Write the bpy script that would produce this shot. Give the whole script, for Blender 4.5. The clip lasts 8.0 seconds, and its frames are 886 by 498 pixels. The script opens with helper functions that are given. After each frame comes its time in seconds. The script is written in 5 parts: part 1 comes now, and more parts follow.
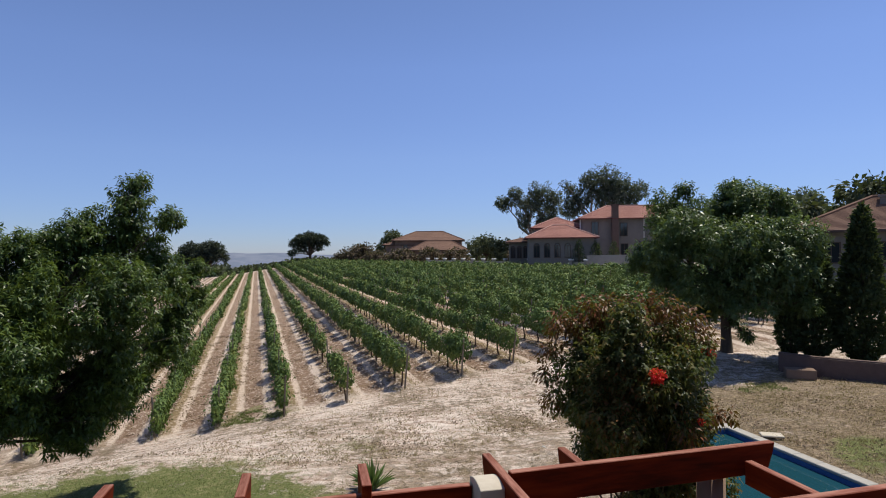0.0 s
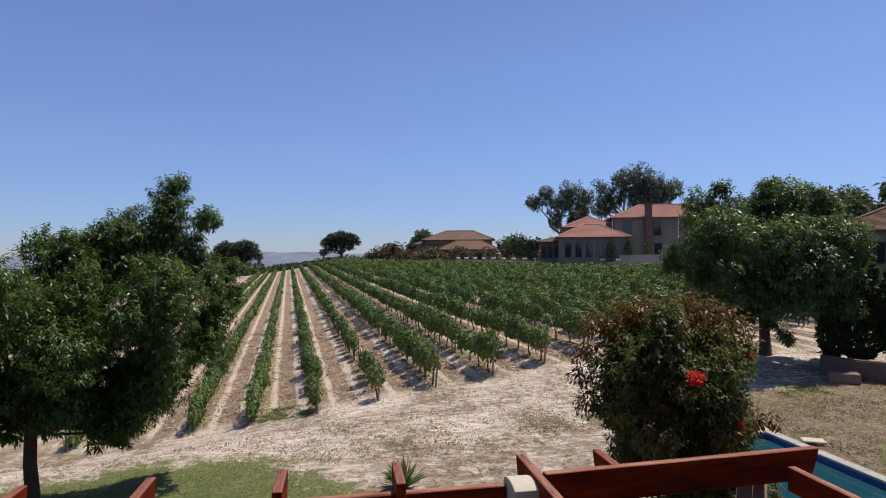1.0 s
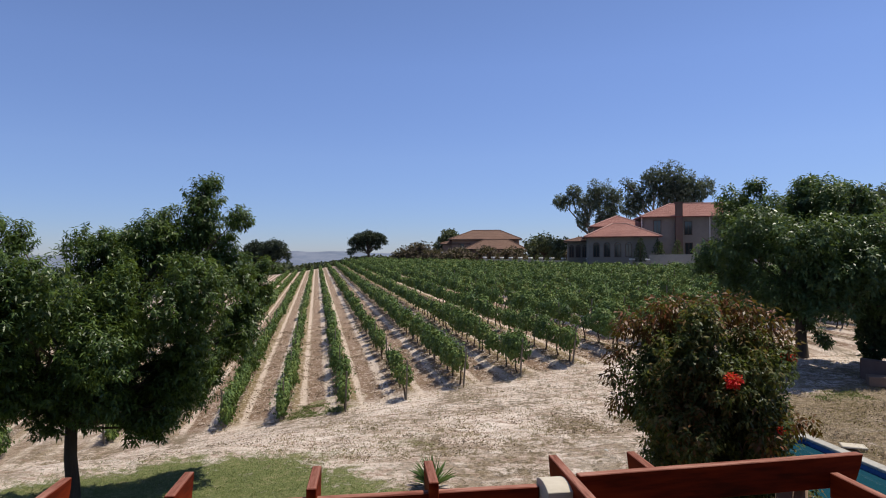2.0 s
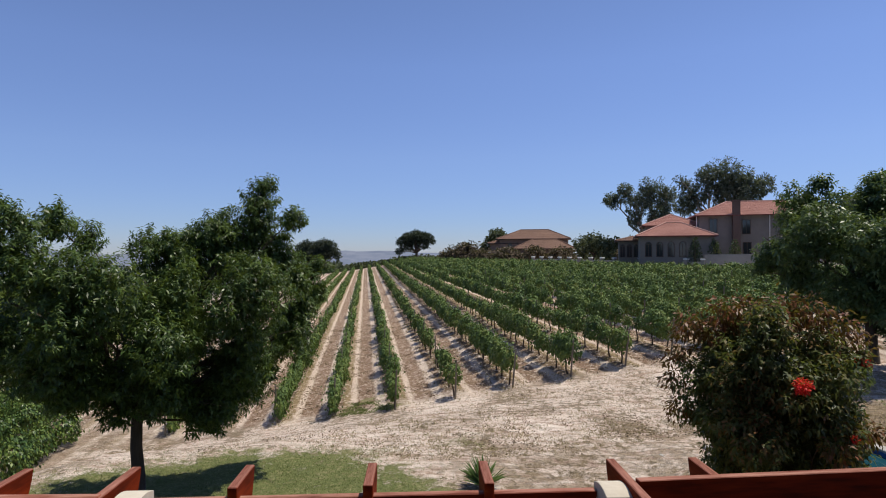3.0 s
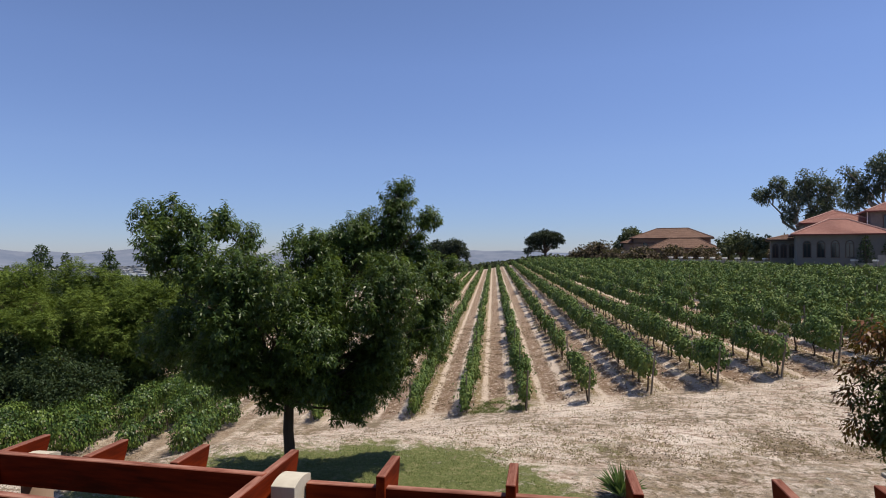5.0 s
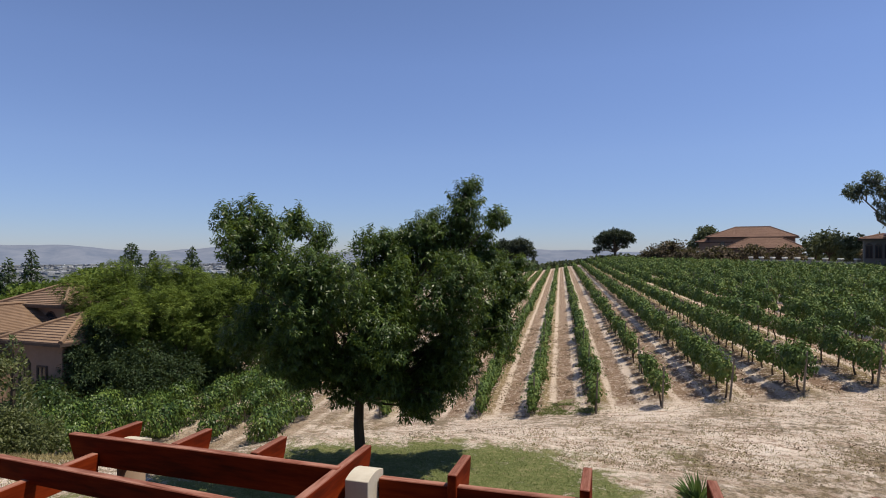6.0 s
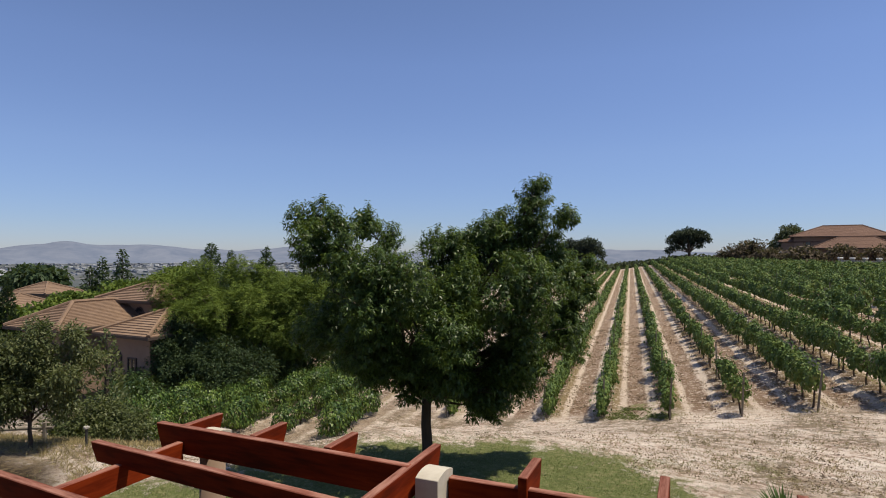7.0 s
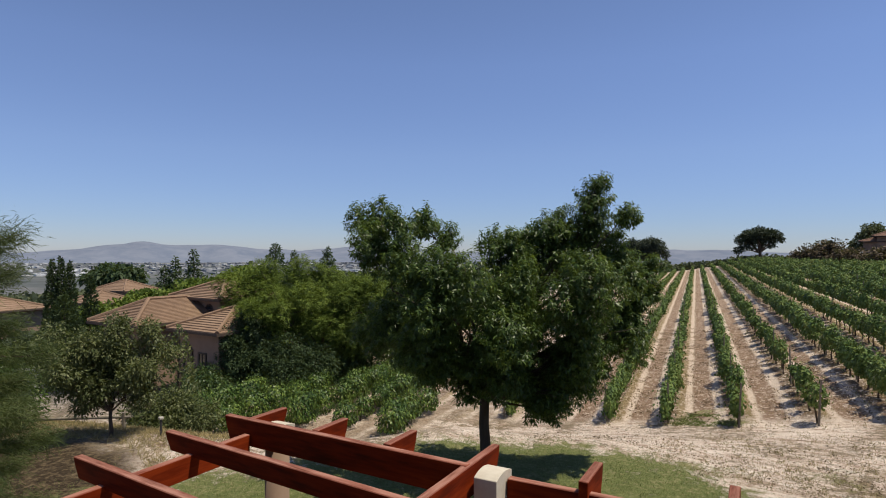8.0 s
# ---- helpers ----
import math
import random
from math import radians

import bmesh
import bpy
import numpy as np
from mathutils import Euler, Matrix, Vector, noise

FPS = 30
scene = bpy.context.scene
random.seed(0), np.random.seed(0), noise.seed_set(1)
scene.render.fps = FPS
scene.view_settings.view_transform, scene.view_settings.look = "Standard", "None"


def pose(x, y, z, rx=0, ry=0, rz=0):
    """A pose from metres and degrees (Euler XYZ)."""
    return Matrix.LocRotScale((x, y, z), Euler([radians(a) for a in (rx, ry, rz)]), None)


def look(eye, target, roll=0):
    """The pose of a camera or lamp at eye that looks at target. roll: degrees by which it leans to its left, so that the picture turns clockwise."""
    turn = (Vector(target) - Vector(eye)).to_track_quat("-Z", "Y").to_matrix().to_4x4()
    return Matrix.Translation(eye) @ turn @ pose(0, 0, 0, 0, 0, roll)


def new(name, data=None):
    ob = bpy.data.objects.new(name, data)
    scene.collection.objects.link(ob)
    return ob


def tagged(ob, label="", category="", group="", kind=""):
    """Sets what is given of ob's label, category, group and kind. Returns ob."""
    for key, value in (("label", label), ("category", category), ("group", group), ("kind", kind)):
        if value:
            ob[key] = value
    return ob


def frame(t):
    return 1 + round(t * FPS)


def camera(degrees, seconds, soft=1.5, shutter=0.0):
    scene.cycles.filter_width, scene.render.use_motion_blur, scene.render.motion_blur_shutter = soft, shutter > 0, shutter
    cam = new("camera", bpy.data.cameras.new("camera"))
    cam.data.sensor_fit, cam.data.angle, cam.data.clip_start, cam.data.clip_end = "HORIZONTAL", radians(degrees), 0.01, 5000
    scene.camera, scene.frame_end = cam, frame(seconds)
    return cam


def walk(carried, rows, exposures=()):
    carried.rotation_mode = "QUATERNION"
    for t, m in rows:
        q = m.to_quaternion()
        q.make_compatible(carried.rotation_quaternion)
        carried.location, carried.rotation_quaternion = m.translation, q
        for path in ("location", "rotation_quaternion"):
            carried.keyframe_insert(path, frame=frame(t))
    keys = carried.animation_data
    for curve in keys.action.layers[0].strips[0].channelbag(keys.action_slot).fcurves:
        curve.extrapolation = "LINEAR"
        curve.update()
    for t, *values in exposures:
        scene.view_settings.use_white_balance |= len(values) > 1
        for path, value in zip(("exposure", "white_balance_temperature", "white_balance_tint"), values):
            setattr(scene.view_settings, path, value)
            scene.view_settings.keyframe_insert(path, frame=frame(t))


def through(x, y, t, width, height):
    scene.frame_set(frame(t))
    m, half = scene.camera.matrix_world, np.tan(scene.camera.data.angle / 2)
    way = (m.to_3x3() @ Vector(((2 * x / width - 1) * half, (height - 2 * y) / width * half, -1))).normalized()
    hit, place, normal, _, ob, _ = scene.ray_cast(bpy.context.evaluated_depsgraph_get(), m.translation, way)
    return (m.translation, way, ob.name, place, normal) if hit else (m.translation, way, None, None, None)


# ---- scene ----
cam = camera(74.03, 8.0, soft=1.05)
walk(cam, [
    (0.0, pose(0.000, 0.000, 5.000, 90.49, 0.39, 0.00)),
    (0.5, pose(-0.014, 0.000, 5.001, 90.47, 0.34, 1.53)),
    (1.0, pose(-0.035, 0.000, 5.001, 90.45, 0.30, 2.92)),
    (2.5, pose(-0.115, 0.002, 5.000, 90.39, 0.18, 7.42)),
    (3.0, pose(-0.149, 0.008, 4.997, 90.38, 0.16, 10.11)),
    (3.5, pose(-0.183, 0.014, 4.993, 90.37, 0.15, 13.09)),
    (4.0, pose(-0.213, 0.014, 4.991, 90.38, 0.15, 16.28)),
    (4.5, pose(-0.242, 0.012, 4.989, 90.40, 0.12, 19.40)),
    (6.0, pose(-0.317, 0.006, 4.991, 90.28, -0.11, 28.96)),
    (6.5, pose(-0.345, 0.012, 4.989, 90.25, -0.17, 32.22)),
    (7.0, pose(-0.362, 0.013, 4.986, 90.25, -0.19, 35.36)),
    (7.5, pose(-0.372, 0.014, 4.982, 90.25, -0.20, 38.21)),
    (8.0, pose(-0.374, 0.014, 4.980, 90.23, -0.23, 40.97)),
], [(0.0, 0.0, 6350, 8), (4.0, 0.0, 6430, 8.5), (8.0, 0.0, 6750, 6)])

# ---- light ----
SUN_AZ, SUN_EL = 59.0, 67.0
world = bpy.data.worlds.new("sky")
scene.world = world
world.use_nodes = True
wn = world.node_tree.nodes
sky = wn.new("ShaderNodeTexSky")
sky.sky_type = "NISHITA"
sky.sun_disc = False
sky.sun_elevation = radians(SUN_EL)
sky.sun_rotation = radians(SUN_AZ)
sky.altitude = 1200
sky.air_density, sky.dust_density, sky.ozone_density = 1.0, 0.15, 4.0
wn["Background"].inputs["Strength"].default_value = 0.118
tint = wn.new("ShaderNodeMix")
tint.data_type, tint.blend_type = "RGBA", "MULTIPLY"
tint.inputs[0].default_value = 1.0
# paler blue haze toward the horizon
wc = wn.new("ShaderNodeTexCoord")
ws = wn.new("ShaderNodeSeparateXYZ")
wr = wn.new("ShaderNodeValToRGB")
wr.color_ramp.elements[0].position, wr.color_ramp.elements[0].color = 0.0, (0.53, 0.575, 0.81, 1)
wr.color_ramp.elements[1].position, wr.color_ramp.elements[1].color = 1.0, (1.08, 0.94, 0.9, 1)
for pos_, col_ in ((0.05, (0.62, 0.65, 0.88, 1)), (0.16, (0.89, 0.84, 1.01, 1)), (0.3, (1.05, 0.97, 1.13, 1))):
    wr.color_ramp.elements.new(pos_).color = col_
world.node_tree.links.new(wc.outputs["Generated"], ws.inputs[0])
world.node_tree.links.new(ws.outputs[2], wr.inputs[0])
world.node_tree.links.new(wr.outputs[0], tint.inputs[7])
world.node_tree.links.new(sky.outputs[0], tint.inputs[6])
world.node_tree.links.new(tint.outputs[2], wn["Background"].inputs["Color"])
lamp = bpy.data.lights.new("sun", "SUN")
lamp.energy, lamp.angle, lamp.color = 5.0, radians(0.55), (1.0, 0.92, 0.78)
sun = new("sun", lamp)
sun.matrix_world = look((0, 0, 0), (-math.sin(radians(SUN_AZ)) * math.cos(radians(SUN_EL)),
                                    -math.cos(radians(SUN_AZ)) * math.cos(radians(SUN_EL)), -math.sin(radians(SUN_EL))))
sun.location = (20, 20, 60)

# ---- lay of the land: u runs across the vine rows, w along them ----
AX = radians(17.65)
CU, SU = math.cos(AX), math.sin(AX)
ROW, ROW0 = 2.1, -3.31


def uw(x, y):
    return x * CU + y * SU, -x * SU + y * CU


def xy(u, w):
    return u * CU - w * SU, u * SU + w * CU


def smooth(a, b, x):
    k = np.clip((x - a) / (b - a), 0, 1)
    return k * k * (3 - 2 * k)


def land(x, y):
    """Height of the ground."""
    u, w = uw(np.asarray(x, float), np.asarray(y, float))
    far = (-0.645 + 0.16 * np.clip(u, -7, 11) + 0.018 * np.clip(u - 11, 0, 80) + 0.06 * np.clip(u + 7, -70, 0)
           + 0.0087 * np.clip(w - 21, 0, 170))
    lawn = 0.17 + 0.03 * np.clip(u, -12, 40) + 0.06 * np.clip(u + 12, -70, 0)
    a = 3.0 * smooth(6.5, 10.5, -u)
    k = smooth(15 - a, 21.5 - 1.2 * a, w)
    z = lawn * (1 - k) + far * k
    drop = np.maximum(smooth(70, 700, -u), smooth(230, 1100, w))
    return z - 62 * drop


def gz(x, y):
    return float(land(x, y))


# ---- mesh helpers ----
def mesh_of(name, verts, faces, mat=None, smooth_faces=False):
    me = bpy.data.meshes.new(name)
    me.from_pydata([tuple(v) for v in verts], [], faces)
    if mat:
        me.materials.append(mat)
    if smooth_faces:
        me.polygons.foreach_set("use_smooth", [True] * len(me.polygons))
    me.update()
    return me


def quads_of(name, V, mat):
    """A mesh of separate quads from an array (n, 4, 3)."""
    n = len(V)
    me = bpy.data.meshes.new(name)
    me.vertices.add(4 * n)
    me.vertices.foreach_set("co", np.ascontiguousarray(V, dtype=np.float32).ravel())
    me.loops.add(4 * n)
    me.loops.foreach_set("vertex_index", np.arange(4 * n, dtype=np.int32))
    me.polygons.add(n)
    me.polygons.foreach_set("loop_start", np.arange(0, 4 * n, 4, dtype=np.int32))
    me.materials.append(mat)
    me.update(calc_edges=True)
    me.validate()
    return me


def thing(name, label, category, group="", kind="", at=(0, 0, 0), turn=0.0):
    ob = new(name)
    ob.matrix_basis = pose(at[0], at[1], at[2], 0, 0, turn)
    return tagged(ob, label, category, group, kind)


def child(name, me, parent, label="", kind="", m=None):
    ob = new(name, me)
    ob.parent = parent
    if m is not None:
        ob.matrix_basis = m
    return tagged(ob, label, kind=kind)


def box(x0, x1, y0, y1, z0, z1):
    v = [(x, y, z) for z in (z0, z1) for y in (y0, y1) for x in (x0, x1)]
    f = [(0, 2, 3, 1), (4, 5, 7, 6), (0, 1, 5, 4), (2, 6, 7, 3), (0, 4, 6, 2), (1, 3, 7, 5)]
    return v, f


def join(*shapes):
    V, F = [], []
    for v, f in shapes:
        o = len(V)
        V += list(v)
        F += [tuple(i + o for i in q) for q in f]
    return V, F


def bevelled(name, shape, mat, width=0.008, segments=1):
    me = mesh_of(name, *shape)
    bm = bmesh.new()
    bm.from_mesh(me)
    bmesh.ops.recalc_face_normals(bm, faces=bm.faces)
    bmesh.ops.bevel(bm, geom=bm.edges[:], offset=width, segments=segments, affect="EDGES")
    bm.to_mesh(me)
    bm.free()
    me.materials.append(mat)
    return me


def tube(path, radii, sides=7):
    """A tapered tube along a path, closed at both ends."""
    path = [Vector(p) for p in path]
    V, F = [], []
    side = Vector((1, 0, 0.13))
    for i, p in enumerate(path):
        d = (path[min(i + 1, len(path) - 1)] - path[max(i - 1, 0)]).normalized()
        a = d.cross(side)
        if a.length < 1e-3:
            a = d.cross(Vector((0, 1, 0)))
        a.normalize()
        b = d.cross(a)
        for k in range(sides):
            t = 2 * math.pi * k / sides
            V.append(p + (a * math.cos(t) + b * math.sin(t)) * radii[i])
    for i in range(len(path) - 1):
        for k in range(sides):
            F.append((i * sides + k, i * sides + (k + 1) % sides, (i + 1) * sides + (k + 1) % sides, (i + 1) * sides + k))
    F.append(tuple(range(sides - 1, -1, -1)))
    F.append(tuple(range((len(path) - 1) * sides, len(path) * sides)))
    return V, F


def bend(a, b, rng, wob=0.12, n=5, sag=0.0):
    a, b = Vector(a), Vector(b)
    L = (b - a).length
    out = []
    for i in range(n + 1):
        t = i / n
        p = a.lerp(b, t)
        k = math.sin(math.pi * t) * wob * L
        p += Vector((rng.uniform(-1, 1) * k, rng.uniform(-1, 1) * k, rng.uniform(-0.3, 1) * k * 0.6 + sag * math.sin(math.pi * t)))
        out.append(p)
    return out


def unit(a):
    return a / (np.linalg.norm(a, axis=-1, keepdims=True) + 1e-9)


def leaves(C, axis, length, ratio, rng, fold=0.25, jitter=0.5, face=None):
    """Diamond-shaped, slightly folded leaves: C centres, axis the way each one points, face the way its blade looks."""
    n = len(C)
    a = unit(axis + rng.normal(0, jitter, (n, 3)))
    f = rng.normal(0, 1, (n, 3)) if face is None else face + rng.normal(0, 0.42, (n, 3))
    s = unit(np.cross(f, a))
    nn = np.cross(a, s)
    L = (length * rng.uniform(0.6, 1.35, n))[:, None]
    W = L * ratio
    mid = C + a * L * 0.45 + nn * L * fold * rng.uniform(-0.5, 1, (n, 1)) * 0.4
    return np.stack([C, mid + s * W * 0.5, C + a * L + np.array([0, 0, -1]) * L * 0.18, mid - s * W * 0.5], 1)


def clumps(lobes, per_m2, clump_r, n_leaf, length, ratio, rng, droop=0.5, fill=0.35, squash=1.0, jitter=0.5):
    """Leaf clumps spread over the skins (and some of the inside) of round lobes."""
    out = []
    for x, y, z, r in lobes:
        n = max(4, int(per_m2 * 4 * math.pi * r * r))
        d = unit(rng.normal(0, 1, (n, 3)))
        rad = np.where(rng.random(n) < fill, rng.random(n) ** 0.5 * 0.85, rng.uniform(0.82, 1.12, n))
        lump = 1 + 0.22 * np.sin(d[:, 0] * 5 + x * 3) * np.sin(d[:, 1] * 6 + z * 2) * np.cos(d[:, 2] * 5 + y)
        c = np.array([x, y, z]) + d * (rad * lump * r)[:, None] * np.array([1, 1, squash])
        cc = np.repeat(c, n_leaf, 0)
        dd = np.repeat(d, n_leaf, 0)
        off = unit(rng.normal(0, 1, cc.shape)) * (clump_r * rng.random((len(cc), 1)) ** 0.6)
        axis = unit(dd * 0.6 + off / clump_r * 0.8 + np.array([0, 0, -droop]))
        out.append(leaves(cc + off, axis, length, ratio, rng, jitter=jitter, face=dd * 0.45 + off / clump_r * 0.8 + np.array([0, 0, 0.35])))
    return np.concatenate(out)


def sprays(lobes, per_m2, n_rachis, reach, n_let, length, ratio, rng, droop=0.5, fill=0.3, squash=1.0, lift=0.25):
    """Tufts of feathered leaves: from each twig tip a star of drooping stalks, each with leaflets on both sides."""
    out = []
    for x, y, z, r in lobes:
        n = max(3, int(per_m2 * 4 * math.pi * r * r))
        d = unit(rng.normal(0, 1, (n, 3)))
        rad = np.where(rng.random(n) < fill, rng.random(n) ** 0.5 * 0.8, rng.uniform(0.72, 1.02, n))
        lump = 1 + 0.2 * np.sin(d[:, 0] * 5 + x * 3) * np.sin(d[:, 1] * 6 + z * 2) * np.cos(d[:, 2] * 5 + y)
        c = np.array([x, y, z]) + d * (rad * lump * r)[:, None] * np.array([1, 1, squash])
        c, dd = np.repeat(c, n_rachis, 0), np.repeat(d, n_rachis, 0)
        v = unit(dd * 0.75 + rng.normal(0, 0.62, c.shape) + np.array([0, 0, lift]))
        R = (reach * rng.uniform(0.6, 1.2, len(c)))[:, None]
        side = unit(np.cross(v, np.array([0, 0, 1.0]) + rng.normal(0, 0.1, c.shape)))
        for i in range(n_let):
            s = 0.2 + 0.8 * i / (n_let - 1)
            p = c + v * R * s + np.array([0, 0, -droop]) * R * s * s
            way = v + np.array([0, 0, -2 * droop * s])
            k = 0.0 if i == n_let - 1 else (1 if i % 2 else -1)
            out.append(leaves(p, unit(way * 0.6 + side * k * 0.85), length * (1.1 - 0.35 * s), ratio, rng, jitter=0.16, face=np.array([0, 0, 0.9]) + v * 0.4))
    return np.concatenate(out)


def whorls(lobes, per_m2, n_leaf, stem, length, ratio, rng, droop=0.5, fill=0.3, squash=1.0):
    """Shoot tips over the skins of round lobes, each with a drooping star of long leaves."""
    out = []
    for x, y, z, r in lobes:
        n = max(4, int(per_m2 * 4 * math.pi * r * r))
        d = unit(rng.normal(0, 1, (n, 3)))
        rad = np.where(rng.random(n) < fill, rng.random(n) ** 0.5 * 0.8, rng.uniform(0.78, 1.06, n))
        lump = 1 + 0.2 * np.sin(d[:, 0] * 5 + x * 3) * np.sin(d[:, 1] * 6 + z * 2) * np.cos(d[:, 2] * 5 + y)
        c = np.array([x, y, z]) + d * (rad * lump * r)[:, None] * np.array([1, 1, squash])
        v = unit(d * 0.8 + np.array([0, 0, 0.55]) + rng.normal(0, 0.3, c.shape))
        a = unit(np.cross(v, rng.normal(0, 1, c.shape)))
        b = np.cross(v, a)
        for i in range(n_leaf):
            t = 2.4 * i + rng.uniform(-0.4, 0.4, (n, 1))
            up = 0.75 - 1.1 * i / n_leaf
            out_way = a * np.cos(t) + b * np.sin(t)
            axis = unit(out_way + v * up + np.array([0, 0, -droop]))
            out.append(leaves(c + v * stem * (0.5 - i / n_leaf) * 2, axis, length, ratio, rng, jitter=0.14, face=v * 0.8 + out_way * 0.25 + np.array([0, 0, 0.5])))
    return np.concatenate(out)


def billow(lobes, seed, n=5, out=0.62, size=0.52):
    """Breaks round lobes into smaller billows that keep their outline."""
    r = np.random.default_rng(seed)
    made = []
    for x, y, z, q in lobes:
        made.append((x, y, z, q * 0.55))
        d = unit(r.normal(0, 1, (n, 3)) + np.array([0, 0, 0.25]))
        for v in d:
            made.append((x + v[0] * q * out, y + v[1] * q * out, z + v[2] * q * out, q * size * r.uniform(0.75, 1.15)))
    return made


# ---- materials ----
def material(name):
    m = bpy.data.materials.new(name)
    m.use_nodes = True
    return m, m.node_tree.nodes, m.node_tree.links, m.node_tree.nodes["Principled BSDF"]


def ramp(nodes, links, fac, stops):
    r = nodes.new("ShaderNodeValToRGB")
    e = r.color_ramp.elements
    while len(e) < len(stops):
        e.new(0.5)
    for i, (p, c) in enumerate(stops):
        e[i].position = p
        e[i].color = (*c, 1)
    links.new(fac, r.inputs[0])
    return r.outputs[0]


def mixc(nodes, links, fac, a, b, mode="MIX"):
    m = nodes.new("ShaderNodeMix")
    m.data_type, m.blend_type = "RGBA", mode
    for sock, val in ((m.inputs[0], fac), (m.inputs[6], a), (m.inputs[7], b)):
        if isinstance(val, (int, float)):
            sock.default_value = val
        elif isinstance(val, tuple):
            sock.default_value = (*val, 1)
        else:
            links.new(val, sock)
    return m.outputs[2]


def noise_tex(nodes, links, scale, detail=4, rough=0.55, vec=None, dist=0.0):
    t = nodes.new("ShaderNodeTexNoise")
    t.inputs["Scale"].default_value = scale
    t.inputs["Detail"].default_value = detail
    t.inputs["Roughness"].default_value = rough
    t.inputs["Distortion"].default_value = dist
    if vec is not None:
        links.new(vec, t.inputs["Vector"])
    return t.outputs[0]


def calc(nodes, links, op, a, b=0.0, c=None):
    m = nodes.new("ShaderNodeMath")
    m.operation = op
    for i, val in enumerate((a, b) if c is None else (a, b, c)):
        if isinstance(val, (int, float)):
            m.inputs[i].default_value = val
        else:
            links.new(val, m.inputs[i])
    return m.outputs[0]


def bump(nodes, links, height, bsdf, strength=0.4, dist=0.02):
    b = nodes.new("ShaderNodeBump")
    b.inputs["Strength"].default_value, b.inputs["Distance"].default_value = strength, dist
    links.new(height, b.inputs["Height"])
    links.new(b.outputs[0], bsdf.inputs["Normal"])


def where(nodes):
    return nodes.new("ShaderNodeNewGeometry").outputs["Position"]


def leaf_mat(name, stops, gloss=0.5, spec=0.2, through=0.25, scale=0.7, grain=0.42):
    """Leaves: each takes its own tone, with broad drifts through the crown, and lets some light through."""
    m, N, L, b = material(name)
    g = N.new("ShaderNodeNewGeometry")
    n1 = noise_tex(N, L, scale, 2, vec=g.outputs["Position"])
    f = calc(N, L, "MULTIPLY_ADD", g.outputs["Random Per Island"], grain, calc(N, L, "MULTIPLY", n1, 1 - grain))
    col = ramp(N, L, f, stops)
    L.new(col, b.inputs["Base Color"])
    b.inputs["Roughness"].default_value = gloss
    b.inputs["Specular IOR Level"].default_value = spec
    t = N.new("ShaderNodeBsdfTranslucent")
    L.new(mixc(N, L, 0.35, col, (0.25, 0.32, 0.03)), t.inputs["Color"])
    mx = N.new("ShaderNodeMixShader")
    mx.inputs[0].default_value = through
    L.new(b.outputs[0], mx.inputs[1])
    L.new(t.outputs[0], mx.inputs[2])
    L.new(mx.outputs[0], N["Material Output"].inputs["Surface"])
    return m


def rough_mat(name, stops, scale, rough=0.8, bump_s=0.4, bump_d=0.01, detail=6, second=None, spec=0.3, stretch=None):
    """A surface with grain at one scale and stains at a broader one."""
    m, N, L, b = material(name)
    tc = N.new("ShaderNodeTexCoord").outputs["Object"]
    if stretch:
        mp = N.new("ShaderNodeMapping")
        mp.inputs["Scale"].default_value = stretch
        L.new(tc, mp.inputs["Vector"])
        tc = mp.outputs[0]
    n1 = noise_tex(N, L, scale, detail, 0.65, tc)
    n2 = noise_tex(N, L, scale * 0.13, 3, 0.5, tc)
    rnd = N.new("ShaderNodeObjectInfo").outputs["Random"]
    f = calc(N, L, "MULTIPLY_ADD", n1, 0.55, calc(N, L, "MULTIPLY_ADD", n2, 0.5, calc(N, L, "MULTIPLY_ADD", rnd, 0.12, -0.08)))
    L.new(ramp(N, L, f, stops), b.inputs["Base Color"])
    b.inputs["Roughness"].default_value = rough
    b.inputs["Specular IOR Level"].default_value = spec
    if bump_s:
        bump(N, L, n1, b, bump_s, bump_d)
    return m


M = {}
M["tree_leaf"] = leaf_mat("ash_leaf", [(0.2, (0.034, 0.06, 0.02)), (0.5, (0.054, 0.094, 0.025)), (0.8, (0.135, 0.195, 0.038))], gloss=0.4, spec=0.3, through=0.3, scale=1.2)
M["dark_leaf"] = leaf_mat("dark_glossy_leaf", [(0.15, (0.036, 0.064, 0.03)), (0.5, (0.064, 0.11, 0.042)), (0.9, (0.125, 0.175, 0.06))], gloss=0.4, spec=0.3, through=0.34)
M["vine_leaf"] = leaf_mat("vine_leaf", [(0.3, (0.05, 0.088, 0.028)), (0.45, (0.09, 0.145, 0.038)), (0.6, (0.15, 0.205, 0.05)), (0.8, (0.26, 0.24, 0.075))], through=0.08, gloss=0.55, spec=0.18, scale=1.0, grain=0.2)
M["lush_leaf"] = leaf_mat("lush_vine_leaf", [(0.25, (0.022, 0.046, 0.013)), (0.45, (0.05, 0.096, 0.022)), (0.7, (0.16, 0.22, 0.045))], gloss=0.4, spec=0.26, through=0.1, scale=1.3, grain=0.4)
M["bush_leaf"] = leaf_mat("bush_leaf", [(0.2, (0.042, 0.06, 0.024)), (0.46, (0.076, 0.1, 0.032)), (0.62, (0.145, 0.14, 0.045)), (0.78, (0.22, 0.1, 0.04))], gloss=0.42, spec=0.22, through=0.4, scale=1.5)
